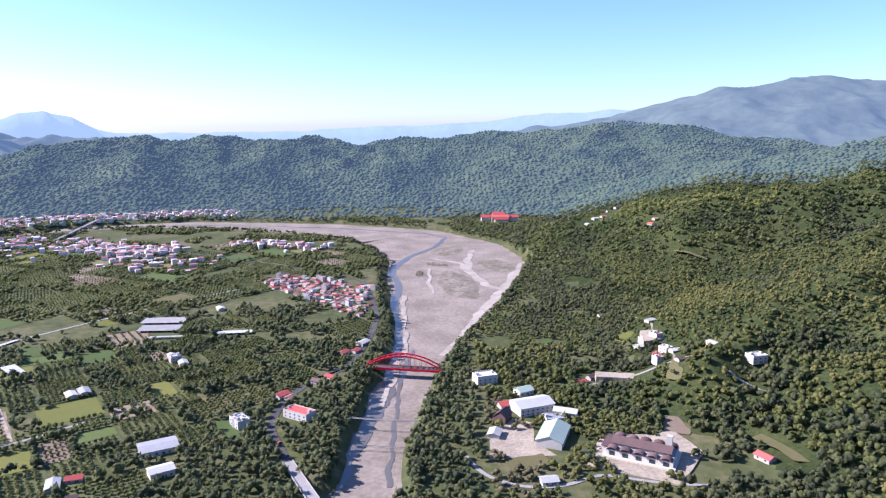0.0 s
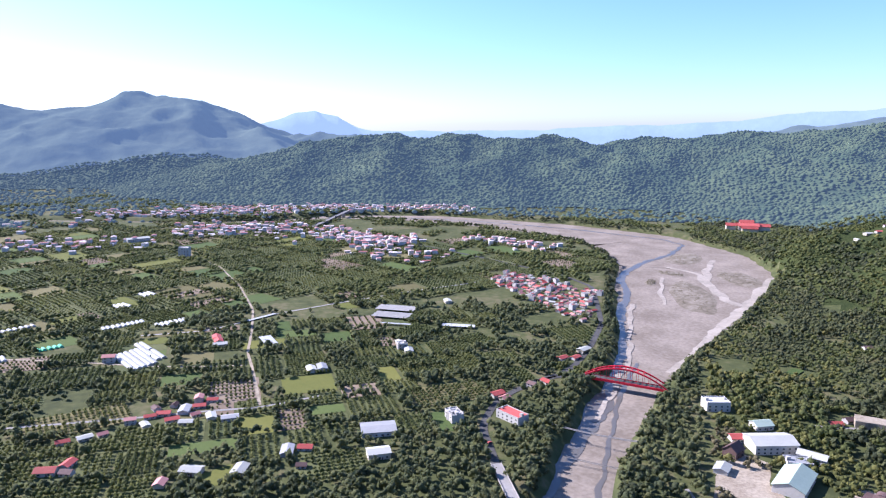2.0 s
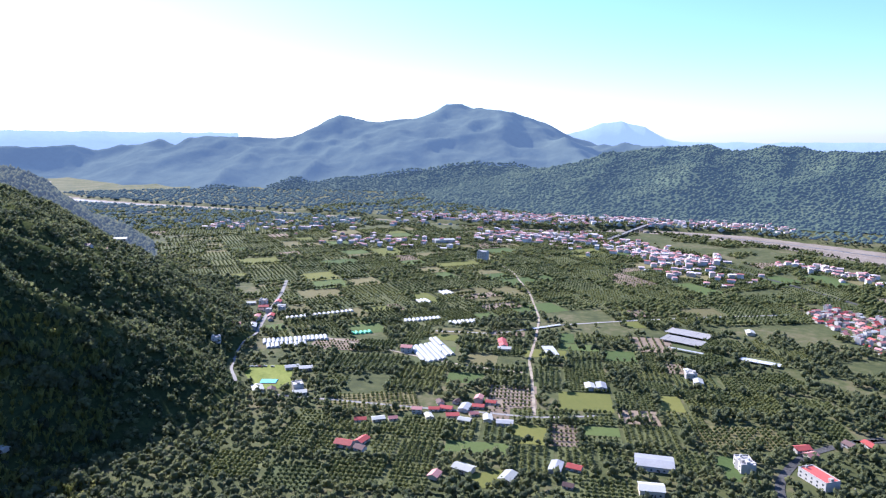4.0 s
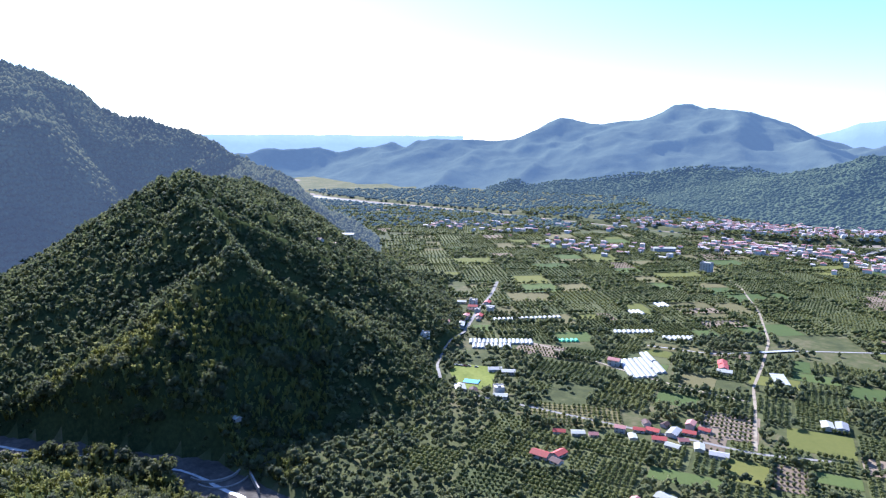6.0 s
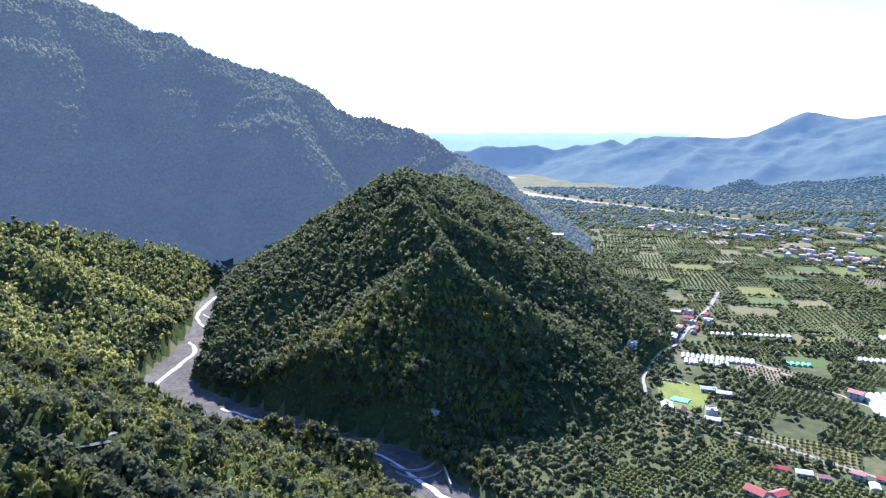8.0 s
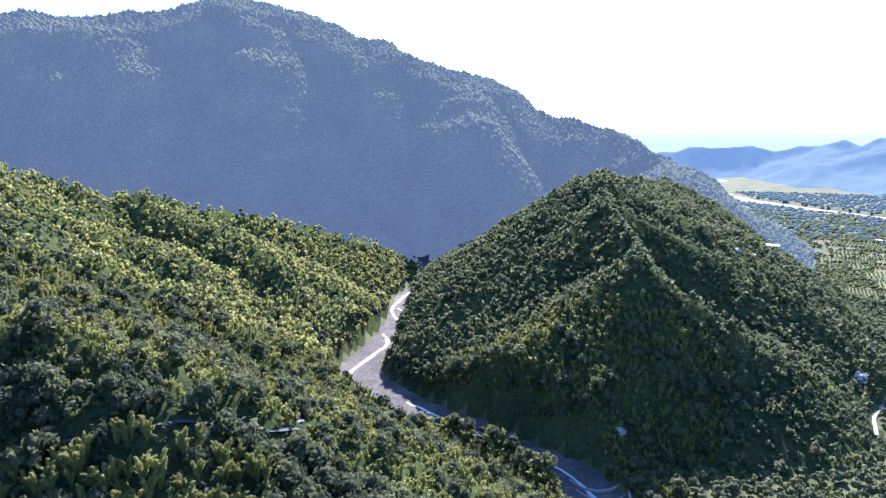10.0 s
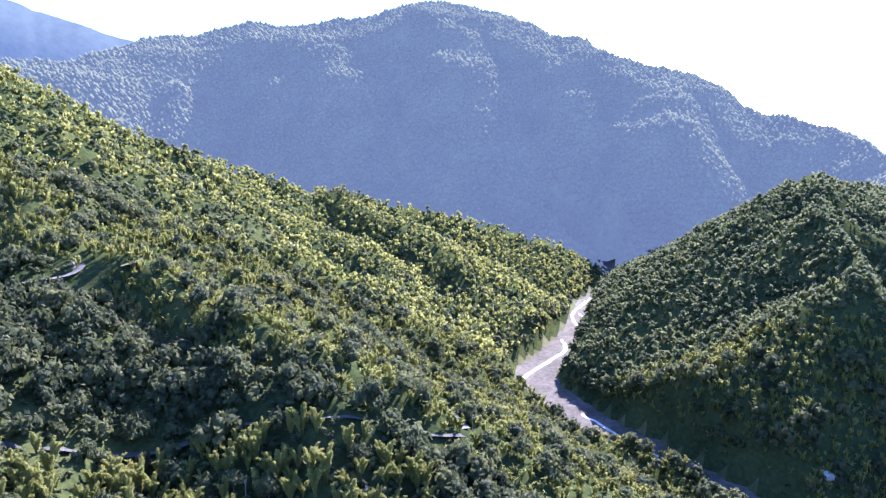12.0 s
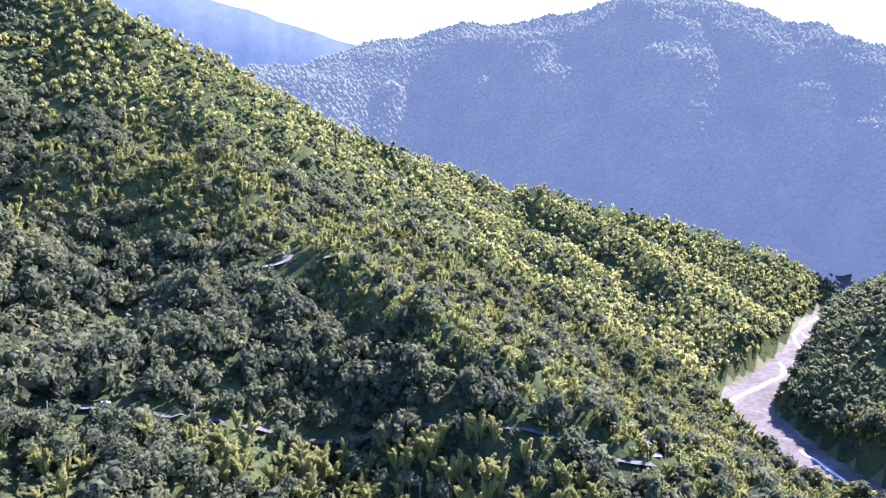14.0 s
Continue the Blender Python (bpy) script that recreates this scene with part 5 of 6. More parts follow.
tunnels((-606, 684), (2.6, 5.2), 7, 13, -30, 5.0, white_film)
tunnels((-660, 560), (2.6, 4.8), 5, 8, -25, 4.6, "small tunnel greenhouse under green film", GREEN_FILM, "green tunnels")
tunnels((-720, 735), (2.4, 6.0), 3, 22, -20, 5.4, white_film)
tunnels((-736, 800), (2.4, 6.0), 3, 22, -20, 5.4, white_film)


def net_house(name, x, y, w, d, turn, label, material, h=2.6):
    ob = tagged(new(name), label, "greenhouse")
    part("cover", boxed((-w / 2, w / 2, -d / 2, d / 2, h - 0.15, h)), material, ob)
    for k in range(int(w / 6) + 1):
        xx = -w / 2 + 0.15 + k * (w - 0.3) / int(w / 6)
        part("frame", boxed((xx - 0.08, xx + 0.08, -d / 2, -d / 2 + 0.16, -0.2, h - 0.154), (xx - 0.08, xx + 0.08, d / 2 - 0.16, d / 2, -0.2, h - 0.154), (xx - 0.08, xx + 0.08, -d / 2, d / 2, h + 0.004, h + 0.12)), GREY_ROOF, ob)
    ob.matrix_world = pose(x, y, 0.1, 0, 0, turn)
    PLACED.append((x, y, max(w, d) * 0.5))


net_house("net_house", -350, 826, 50, 26, 4, "long low shade-net house in grey", NET)
net_house("net_house", -358, 860, 54, 26, 4, "long low shade-net house in pale grey", NET)
net_house("net_house", -253, 810, 42, 11, 9, "long white-covered nursery house", FILM)
net_house("net_house", -441, 676, 34, 14, -42, "low nursery house under white film", FILM)
net_house("net_house", -506, 760, 6, 44, -18, "long white covered channel", FILM, 1.2)
net_house("net_house", -330, 790, 40, 5, 8, "narrow white-covered nursery house", FILM)

PLACED += [(-622, 412, 16), (-600, 402, 24), (-580, 394, 20), (-610, 420, 16)]   # the lawn of the leisure farm

# ---- fields ----
def west_plain(x, y):
    d1, w1 = along(x, y, MAIN_RIVER)
    return (land(x, y) < 1.0) & (river_bed(x, y)[0] > 4)


FIELD_KINDS = {
    "orchard": (surface("orchard_grass", (0.064, 0.080, 0.032), (0.118, 0.126, 0.052), 0.95, 0.2, 0.03, 0.1, by="object"), "mango orchard floor of grass between tree rows"),
    "soil_orchard": (surface("bare_soil", (0.150, 0.115, 0.080), (0.245, 0.195, 0.140), 0.95, 0.3, 0.03, 0.1, by="object"), "bare brown soil between young orchard rows"),
    "meadow": (surface("meadow", (0.090, 0.105, 0.026), (0.150, 0.152, 0.040), 0.95, 0.25, 0.03, 0.1, by="object"), "open yellow-green meadow"),
    "crop": (surface("field_crop", (0.052, 0.082, 0.025), (0.095, 0.125, 0.038), 0.95, 0.3, 0.03, 0.1, by="object"), "green crop field"),
    "dry": (surface("dry_grass", (0.105, 0.098, 0.042), (0.160, 0.145, 0.066), 0.95, 0.3, 0.03, 0.1, by="object"), "field of dry straw-coloured grass"),
}
fields = []
blockers = np.array(PLACED)


def free_of(x, y, extra=0.0):
    best = np.full(np.shape(x), 1e9)
    for px, py, r in blockers:
        best = np.minimum(best, np.hypot(x - px, y - py) - r)
    return (best > extra) & (road_gap(x, y) > 1.2 + extra)


def split(cx, cy, w, d, turn, block=0):
    """Halve a block of land until it has the size of a field."""
    far = math.hypot(cx, cy) > 1050
    limit = (82 if far else 56) * random.uniform(0.75, 1.35)
    if max(w, d) > limit:
        k = random.uniform(0.38, 0.62)
        c, s = math.cos(turn), math.sin(turn)
        if w >= d:
            for part_w, off in ((w * k, -w / 2 + w * k / 2), (w * (1 - k), w * k / 2)):
                split(cx + off * c, cy + off * s, part_w, d, turn, block)
        else:
            for part_d, off in ((d * k, -d / 2 + d * k / 2), (d * (1 - k), d * k / 2)):
                split(cx - off * s, cy + off * c, w, part_d, turn, block)
        return
    fields.append((cx, cy, w - 2.6, d - 2.6, turn, block))


split(-1000, 900, 1250, 900, radians(68), 0)
split(-300, 620, 620, 420, radians(36), 1)
split(-420, 1180, 560, 420, radians(52), 2)
split(-1900, 800, 900, 700, radians(60), 3)
split(-480, 300, 300, 240, radians(40), 5)
split(-1250, 1500, 420, 700, radians(60), 4)
taken, wild, orchard, hedges = [], [], [], []
# fields that stand out: centre, size, turn, kind
KNOWN_FIELDS = [(-388, 538, 60, 48, -53.5, "soil_orchard"), (-481, 602, 42, 34, -54, "dry"), (-470, 433, 84, 46, 52, "dry_orchard"), (-298, 399, 27, 22, 62, "meadow"),
                (-195, 602, 72, 46, 40, "dry_orchard"), (-402, 300, 46, 40, 40, "orchard"), (-300, 770, 62, 50, 60, "orchard"), (-215, 770, 36, 46, 55, "orchard"), (-560, 505, 90, 56, 38, "orchard"),
                (-640, 520, 60, 44, 38, "soil_orchard")]
fields = [(cx, cy, w, d, radians(turn), -1 - k) for k, (cx, cy, w, d, turn, _) in enumerate(KNOWN_FIELDS)] + fields
for number, (cx, cy, w, d, turn, block) in enumerate(fields):
    c, s = math.cos(turn), math.sin(turn)
    px = np.array([cx + u * w * c - v * d * s for u, v in ((-0.5, -0.5), (0.5, -0.5), (0.5, 0.5), (-0.5, 0.5), (0, 0))])
    py = np.array([cy + u * w * s + v * d * c for u, v in ((-0.5, -0.5), (0.5, -0.5), (0.5, 0.5), (-0.5, 0.5), (0, 0))])
    if block >= 0 and (not np.all(west_plain(px, py)) or any(q != block and math.hypot(cx - a, cy - b) < 0.42 * (r + max(w, d)) for a, b, r, q in taken)):
        continue
    if block >= 0 and (-290 < cx < -95 and 880 < cy < 1160 or (cx > -190 and cy < 540) or (cx > -190 and cy < 1160 and random.random() < 0.5)):
        continue
    if block >= 0 and random.random() < {1: 0.14, 2: 0.26, 5: 0.85}.get(block, 0.09):
        wild.append((cx, cy, w + 2.6, d + 2.6, turn))
        continue
    taken.append((cx, cy, max(w, d), block))
    roll = random.random()
    kind = "orchard" if roll < 0.68 else "soil_orchard" if roll < 0.75 else "meadow" if roll < 0.80 else "crop" if roll < 0.88 else "dry"
    if block == 5 or (block == 1 and kind in ("meadow", "dry") and random.random() < 0.6):
        kind = "orchard"
    rows = kind in ("orchard", "soil_orchard")
    if block < 0:
        kind = KNOWN_FIELDS[number][5]
        rows, kind = kind.endswith("orchard"), kind.replace("dry_orchard", "dry")
    material, label = FIELD_KINDS[kind]
    me = bpy.data.meshes.new("field")
    me.from_pydata([(-w / 2, -d / 2, 0), (w / 2, -d / 2, 0), (w / 2, d / 2, 0), (-w / 2, d / 2, 0)], [], [(0, 1, 2, 3)])
    me.materials.append(material)
    ob = tagged(new("field", me), label, "field", "farm fields", "structure")
    ob.matrix_world = pose(cx, cy, 0.12 + 0.02 * (len(taken) % 5), 0, 0, math.degrees(turn))
    far = math.hypot(cx, cy) > 1000
    if rows:
        sx, sy = random.uniform(5.2, 6.2), random.uniform(3.9, 4.5)
        if kind == "soil_orchard":
            sx = 8.6
        if random.random() < 0.5:
            sx, sy = sy, sx
        if far:
            sx, sy = sx * 1.25, sy * 1.35
        gx2, gy2 = np.meshgrid(np.arange(-w / 2 + 2, w / 2 - 1.5, sx), np.arange(-d / 2 + 2, d / 2 - 1.5, sy))
        gx2, gy2 = gx2.ravel() + rng.uniform(-0.2, 0.2, gx2.size), gy2.ravel() + rng.uniform(-0.2, 0.2, gx2.size)
        keep = rng.uniform(0, 1, gx2.size) > 0.05
        size = random.uniform(1.85, 2.4) * (0.75 if kind == "soil_orchard" else 1.0) * (1.05 if far else 1)
        base = random.random()
        orchard.append(np.stack([cx + gx2 * c - gy2 * s, cy + gx2 * s + gy2 * c, size * rng.uniform(0.8, 1.2, gx2.size), np.clip(base + rng.normal(0, 0.12, gx2.size), 0, 1), np.full(gx2.size, float(far))], 1)[keep])
    # hedge along some edges
    for u0, v0, u1, v1 in ((-0.5, -0.5, 0.5, -0.5), (-0.5, 0.5, -0.5, -0.5)):
        if random.random() < (0.55 if not far else 0.7):
            n = int(math.hypot((u1 - u0) * w, (v1 - v0) * d) / 5.5)
            q = np.linspace(0, 1, max(2, n))
            hx2, hy2 = (u0 + (u1 - u0) * q) * (w + 2), (v0 + (v1 - v0) * q) * (d + 2)
            hedges.append(np.stack([cx + hx2 * c - hy2 * s, cy + hx2 * s + hy2 * c], 1)[rng.uniform(0, 1, len(q)) < 0.8])
orchard = np.concatenate(orchard)
orchard = orchard[free_of(orchard[:, 0], orchard[:, 1]) & west_plain(orchard[:, 0], orchard[:, 1])]
for flag, kinds, name in ((0, PLUM_KINDS, "orchard_trees"), (1, [broad_crown(1, 3, 0.55, "oct") for _ in range(4)], "orchard_trees_far")):
    o = orchard[orchard[:, 4] == flag]
    stamped(name, kinds, o[:, 0], o[:, 1], np.full(len(o), 0.1), o[:, 2], o[:, 2] * 1.25, LEAF_ORCHARD, "rows of round dark green mango trees", "orchard trees", o[:, 3], True)

# groves, hedges and river woods on the valley floor
x, y = scatter(-1900, 30, 110, 1900, 8.2)
az, d = polar_places(x, y)
inside = np.zeros(len(x), bool)
taken_set = set(taken)
for cx, cy, w, dd, turn, block in fields:
    if (cx, cy, max(w, dd), block) not in taken_set:
        continue
    c, s = math.cos(turn), math.sin(turn)
    u, v = (x - cx) * c + (y - cy) * s, -(x - cx) * s + (y - cy) * c
    inside |= (np.abs(u) < w / 2 + 1) & (np.abs(v) < dd / 2 + 1)
dense = np.zeros(len(x), bool)
for cx, cy, w, dd, turn in wild:
    c, s = math.cos(turn), math.sin(turn)
    u, v = (x - cx) * c + (y - cy) * s, -(x - cx) * s + (y - cy) * c
    dense |= (np.abs(u) < w / 2) & (np.abs(v) < dd / 2)
grove = ~inside & west_plain(x, y) & free_of(x, y, 1.0) & (fbm(x / 55, y / 55, 3, 33) > np.where((x > -340) & (y < 780) | (y < 420) | dense, -0.6, 0.08))
hx, hy = np.concatenate(hedges).T
ok = free_of(hx, hy, 1.0) & west_plain(hx, hy)
x, y = np.concatenate([x[grove], hx[ok]]), np.concatenate([y[grove], hy[ok]])
near = np.hypot(x, y) < 1000
n = near.sum()
big = rng.uniform(0.6, 1.3, len(x))
stamped("valley_trees", MID_KINDS, x[near], y[near], np.full(n, -0.3), 4.6 * big[near], 5.6 * big[near], LEAF_LIGHTENED, "clumps and hedges of green broadleaf trees between fields", "trees", rounded=True)
n = (~near).sum()
stamped("valley_trees_far", TINY_KINDS, x[~near], y[~near], np.full(n, -0.3), 5.6 * big[~near], 5.0 * big[~near], LEAF_ORCHARD, "far groves on the valley floor", "trees", rounded=True)

# ---- the town by the far bridge ----
def town_roofs(name, x, y, label, wall_name):
    n = len(x)
    w, d, h, turn = rng.uniform(8, 15, n), rng.uniform(7, 11, n), rng.choice([3.5, 6.5, 9.5], n, p=[0.4, 0.4, 0.2]), rng.choice([0.5, 2.07], n) + rng.normal(0, 0.12, n)
    unit = np.array([(-1, -1), (1, -1), (1, 1), (-1, 1)]) * 0.5
    c, s = np.cos(turn)[:, None], np.sin(turn)[:, None]
    px, py = unit[None, :, 0] * w[:, None], unit[None, :, 1] * d[:, None]
    wx, wy = x[:, None] + px * c - py * s, y[:, None] + px * s + py * c
    low, top = np.stack([wx, wy, np.full_like(wx, -0.3)], -1), np.stack([wx, wy, np.repeat(h[:, None], 4, 1)], -1)
    k = (np.arange(n) * 8)[:, None, None]
    f = np.array([(0, 1, 5, 4), (1, 2, 6, 5), (2, 3, 7, 6), (3, 0, 4, 7)])
    tagged(new(wall_name, mesh_from(wall_name, np.concatenate([low, top], 1).reshape(-1, 3), (f[None] + k).reshape(-1, 4), TOWN_WALL)), "plain pale walls of town houses", "town houses", kind="stuff")
    ends = np.stack([np.stack([x + sgn * 0.56 * w * c[:, 0], y + sgn * 0.56 * w * s[:, 0], h + rng.uniform(0.2, 1.8, n)], -1) for sgn in (-1, 1)], 1)
    eave = np.stack([x[:, None] + 1.1 * (px * c - py * s), y[:, None] + 1.1 * (px * s + py * c), np.repeat(h[:, None] + 0.05, 4, 1)], -1)
    ends[:, 1, 2] = ends[:, 0, 2]
    k = (np.arange(n) * 6)[:, None, None]
    f = np.array([(0, 1, 5, 4), (2, 3, 4, 5), (1, 2, 5, 5), (3, 0, 4, 4)])
    quads = (f[:2][None] + k).reshape(-1, 4)
    ob = new(name, mesh_from(name, np.concatenate([eave, ends], 1).reshape(-1, 3), quads, TOWN_ROOF))
    tagged(ob, label, "town houses", kind="stuff")


TOWN_WALL = surface("town_walls", (0.38, 0.36, 0.33), (0.70, 0.68, 0.64), 0.8, 0.3, 0.05, by="island")
TOWN_ROOF = surface("town_roofs", (0.30, 0.09, 0.08), (0.62, 0.62, 0.62), 0.6, 0.3, 0.02, by="island", mid=(0.38, 0.24, 0.22))
tx, ty = [], []
for (ax, ay), (bx2, by2), half, count in (((-1330, 1560), (-1000, 1850), 120, 330), ((-1000, 1850), (-620, 2050), 110, 260), ((-1100, 1290), (-860, 1480), 110, 190), ((-830, 1440), (-540, 1330), 75, 170), ((-445, 1472), (-240, 1390), 45, 60), ((-1500, 1380), (-1330, 1560), 120, 120), ((-620, 1224), (-400, 1240), 70, 40), ((-1300, 1000), (-1050, 1180), 90, 60), ((-1700, 900), (-1450, 1250), 150, 70)):
    q = rng.uniform(0, 1, count)
    nx, ny = -(by2 - ay), bx2 - ax
    ln = math.hypot(nx, ny)
    off = rng.normal(0, 0.5, count) * half
    tx.append(ax + (bx2 - ax) * q + nx / ln * off)
    ty.append(ay + (by2 - ay) * q + ny / ln * off)
tx, ty = np.concatenate(tx), np.concatenate(ty)
ok = (river_bed(tx, ty)[0] > 12) & (land(tx, ty) < 6)
town_roofs("town_roofs", tx[ok], ty[ok], "red and grey roofs of a crowded small town", "town_walls")

# ---- the red arch bridge ----
BRIDGE_A, BRIDGE_B, DECK = Vector((-81, 691.5, 2.4)), Vector((1.5, 679.2, 2.4)), 9.0
span = (BRIDGE_B - BRIDGE_A).length
bridge = tagged(new("arch_bridge"), "red steel arch bridge with hangers across the gravel river", "bridge")
part("deck", boxed((0, span, -DECK / 2, DECK / 2, -1.0, 0)), ASPHALT, bridge, "grey asphalt deck")
for side in (-1, 1):
    y = side * DECK / 2
    part("girder", boxed((0, span, y + 0.02 * side - 0.35, y + 0.02 * side + 0.35, -1.9, 0.55)), RED_STEEL, bridge, "red edge girder")
    bm = bmesh.new()
    rings_v = []
    n = 33
    for i in range(n):
        k = i / (n - 1)
        xx, zz = 1.0 + (span - 2) * k, 0.4 + 13.2 * 4 * k * (1 - k)
        rings_v.append([bm.verts.new((xx, y * 0.97 + a, zz + b)) for a, b in ((-0.5, -0.75), (0.5, -0.75), (0.5, 0.75), (-0.5, 0.75))])
    for a, b in zip(rings_v[:-1], rings_v[1:]):
        for i in range(4):
            bm.faces.new((a[i], a[(i + 1) % 4], b[(i + 1) % 4], b[i]))
    bmesh.ops.recalc_face_normals(bm, faces=bm.faces)
    part("arch", bm, RED_STEEL, bridge, "red steel arch rib")
    for i in range(1, 14):
        k = i / 14
        xx, zz = 1.0 + (span - 2) * k, 0.4 + 13.2 * 4 * k * (1 - k)
        part("hanger", boxed((xx - 0.14, xx + 0.14, y * 0.97 - 0.14, y * 0.97 + 0.14, 0.3, zz - 0.6)), RED_STEEL, bridge)
    part("railing", boxed((0, span, y * 0.86 - 0.06, y * 0.86 + 0.06, 0.9, 1.05), *[(xx - 0.05, xx + 0.05, y * 0.86 - 0.05, y * 0.86 + 0.05, 0.004, 0.89) for xx in np.arange(1, span, 3.0)]), CONCRETE, bridge, "pale railing")
for i in (4, 5, 6, 7, 8, 9, 10):
    k = i / 14
    xx, zz = 1.0 + (span - 2) * k, 0.4 + 13.2 * 4 * k * (1 - k)
    part("brace", boxed((xx - 0.3, xx + 0.3, -DECK / 2 + 0.65, DECK / 2 - 0.65, zz - 0.3, zz + 0.3)), RED_STEEL, bridge)
for xx in (-4, span - 1):
    part("abutment", boxed((xx, xx + 5, -DECK / 2 - 0.6, DECK / 2 + 0.6, -13, -1.95)), CONCRETE, bridge, "concrete abutment")
way = BRIDGE_B - BRIDGE_A
bridge.matrix_world = pose(*BRIDGE_A, 0, 0, math.degrees(math.atan2(way.y, way.x)))


def flat_bridge(name, a, b, wide, z, piers, label):
    ob = tagged(new(name), label, "bridge")
    length = math.hypot(b[0] - a[0], b[1] - a[1])
    part("deck", boxed((0, length, -wide / 2, wide / 2, -0.9, 0)), CONCRETE, ob)
    for side in (-1, 1):
        part("railing", boxed((0, length, side * wide / 2 - 0.15, side * wide / 2 + 0.15, 0.004, 1.0)), CONCRETE, ob)
    for k in range(piers):
        xx = length * (k + 0.5) / piers
        part("pier", boxed((xx - 0.8, xx + 0.8, -wide / 2 + 0.6, wide / 2 - 0.6, -14, -0.904)), CONCRETE, ob)
    ob.matrix_world = pose(a[0], a[1], z, 0, 0, math.degrees(math.atan2(b[1] - a[1], b[0] - a[0])))


flat_bridge("road_bridge", (-116, 482), (-62, 384), 8.0, 1.6, 4, "grey concrete road bridge with low parapets")
flat_bridge("far_bridge", (-836, 1466), (-905, 1790), 11, 5.0, 8, "long pale concrete bridge across the far river")


def cable_line(name, a, b, sag, radius, label, posts=True):
    """A footbridge or cable hung between two banks."""
    ob = tagged(new(name), label, "footbridge")
    for off in (-0.9, 0.9):
        cu = bpy.data.curves.new("cable", "CURVE")
        cu.dimensions, cu.bevel_depth, cu.bevel_resolution = "3D", radius, 1
        sp = cu.splines.new("POLY")
        sp.points.add(24)
        for i in range(25):
            k = i / 24
            sp.points[i].co = (a[0] + (b[0] - a[0]) * k, a[1] + (b[1] - a[1]) * k + off, a[2] + (b[2] - a[2]) * k - sag * 4 * k * (1 - k), 1)
        cu.materials.append(CONCRETE)
        line = new("cable", cu)
        line.parent = ob
    if posts:
        for p in (a, b):
            part("mast", boxed((p[0] - 0.4, p[0] + 0.4, p[1] - 1.4, p[1] + 1.4, p[2] - 8, p[2] + 1.5)), CONCRETE, ob)


cable_line("footbridge", (-100, 563, 4), (-14, 551, 4), 2.0, 0.35, "thin pale suspension footbridge over the river")
cable_line("pipe_crossing", (-70, 520, -3), (-16, 514, -3), 0.6, 0.25, "thin pipe line crossing the gravel bed", False)

# ---- weir in the side river ----
weir = tagged(new("weir"), "curved concrete weir steps across the side river", "weir")
for k in range(3):
    bm = bmesh.new()
    cx, cy = -500 + 11 * k, 128 + 3.5 * k
    prof = []
    n = 15
    for i in range(n):
        a = radians(-62 + 124 * i / (n - 1))
        ring = []
        for r, z in ((25, -6), (25, 0), (26.4, 0), (26.4, -6)):
            ring.append(bm.verts.new((cx - 25 + r * math.cos(a), cy + r * math.sin(a) * 0.82, -1.2 - 1.2 * k + z)))
        prof.append(ring)
    for a, b in zip(prof[:-1], prof[1:]):
        for i in range(4):
            bm.faces.new((a[i], a[(i + 1) % 4], b[(i + 1) % 4], b[i]))
    bm.faces.new(prof[0]), bm.faces.new(prof[-1][::-1])
    bmesh.ops.recalc_face_normals(bm, faces=bm.faces)
    part("step", bm, CONCRETE, weir)
part("wing_wall", boxed((-512, -470, 149, 150.2, -9, 0.6)), CONCRETE, weir)
hut = build_house("hut", 7, 5, 3.2, "gable", WHITE_WALL, PALE_ROOF, "small white hut at the tip of the hill", "hut", 1.2)
place(hut, -545, 150, 20)

# ---- leisure farm ----
lawn_me = bpy.data.meshes.new("lawn")
lawn_me.from_pydata([(-652, 398, 0.3), (-578, 372, 0.3), (-556, 398, 0.3), (-612, 440, 0.3)], [], [(0, 1, 2, 3)])
lawn_me.materials.append(surface("bright_lawn", (0.125, 0.155, 0.030), (0.190, 0.215, 0.048), 0.95, 0.2, 0.05, 0.1))
tagged(new("lawn", lawn_me), "bright yellow-green mown lawn", "lawn", kind="structure")
canopy = tagged(new("pool_canopy"), "blue pool and canopy on the lawn", "pool")
part("basin", boxed((-8, 8, -5, 5, 0.0, 0.8)), BLUE_CANVAS, canopy)
part("rim", boxed((-9, 9, -6, -5.01, 0.0, 0.5), (-9, 9, 5.01, 6, 0.0, 0.5)), CONCRETE, canopy)
canopy.matrix_world = pose(-586, 393, 0.3, 0, 0, 45)

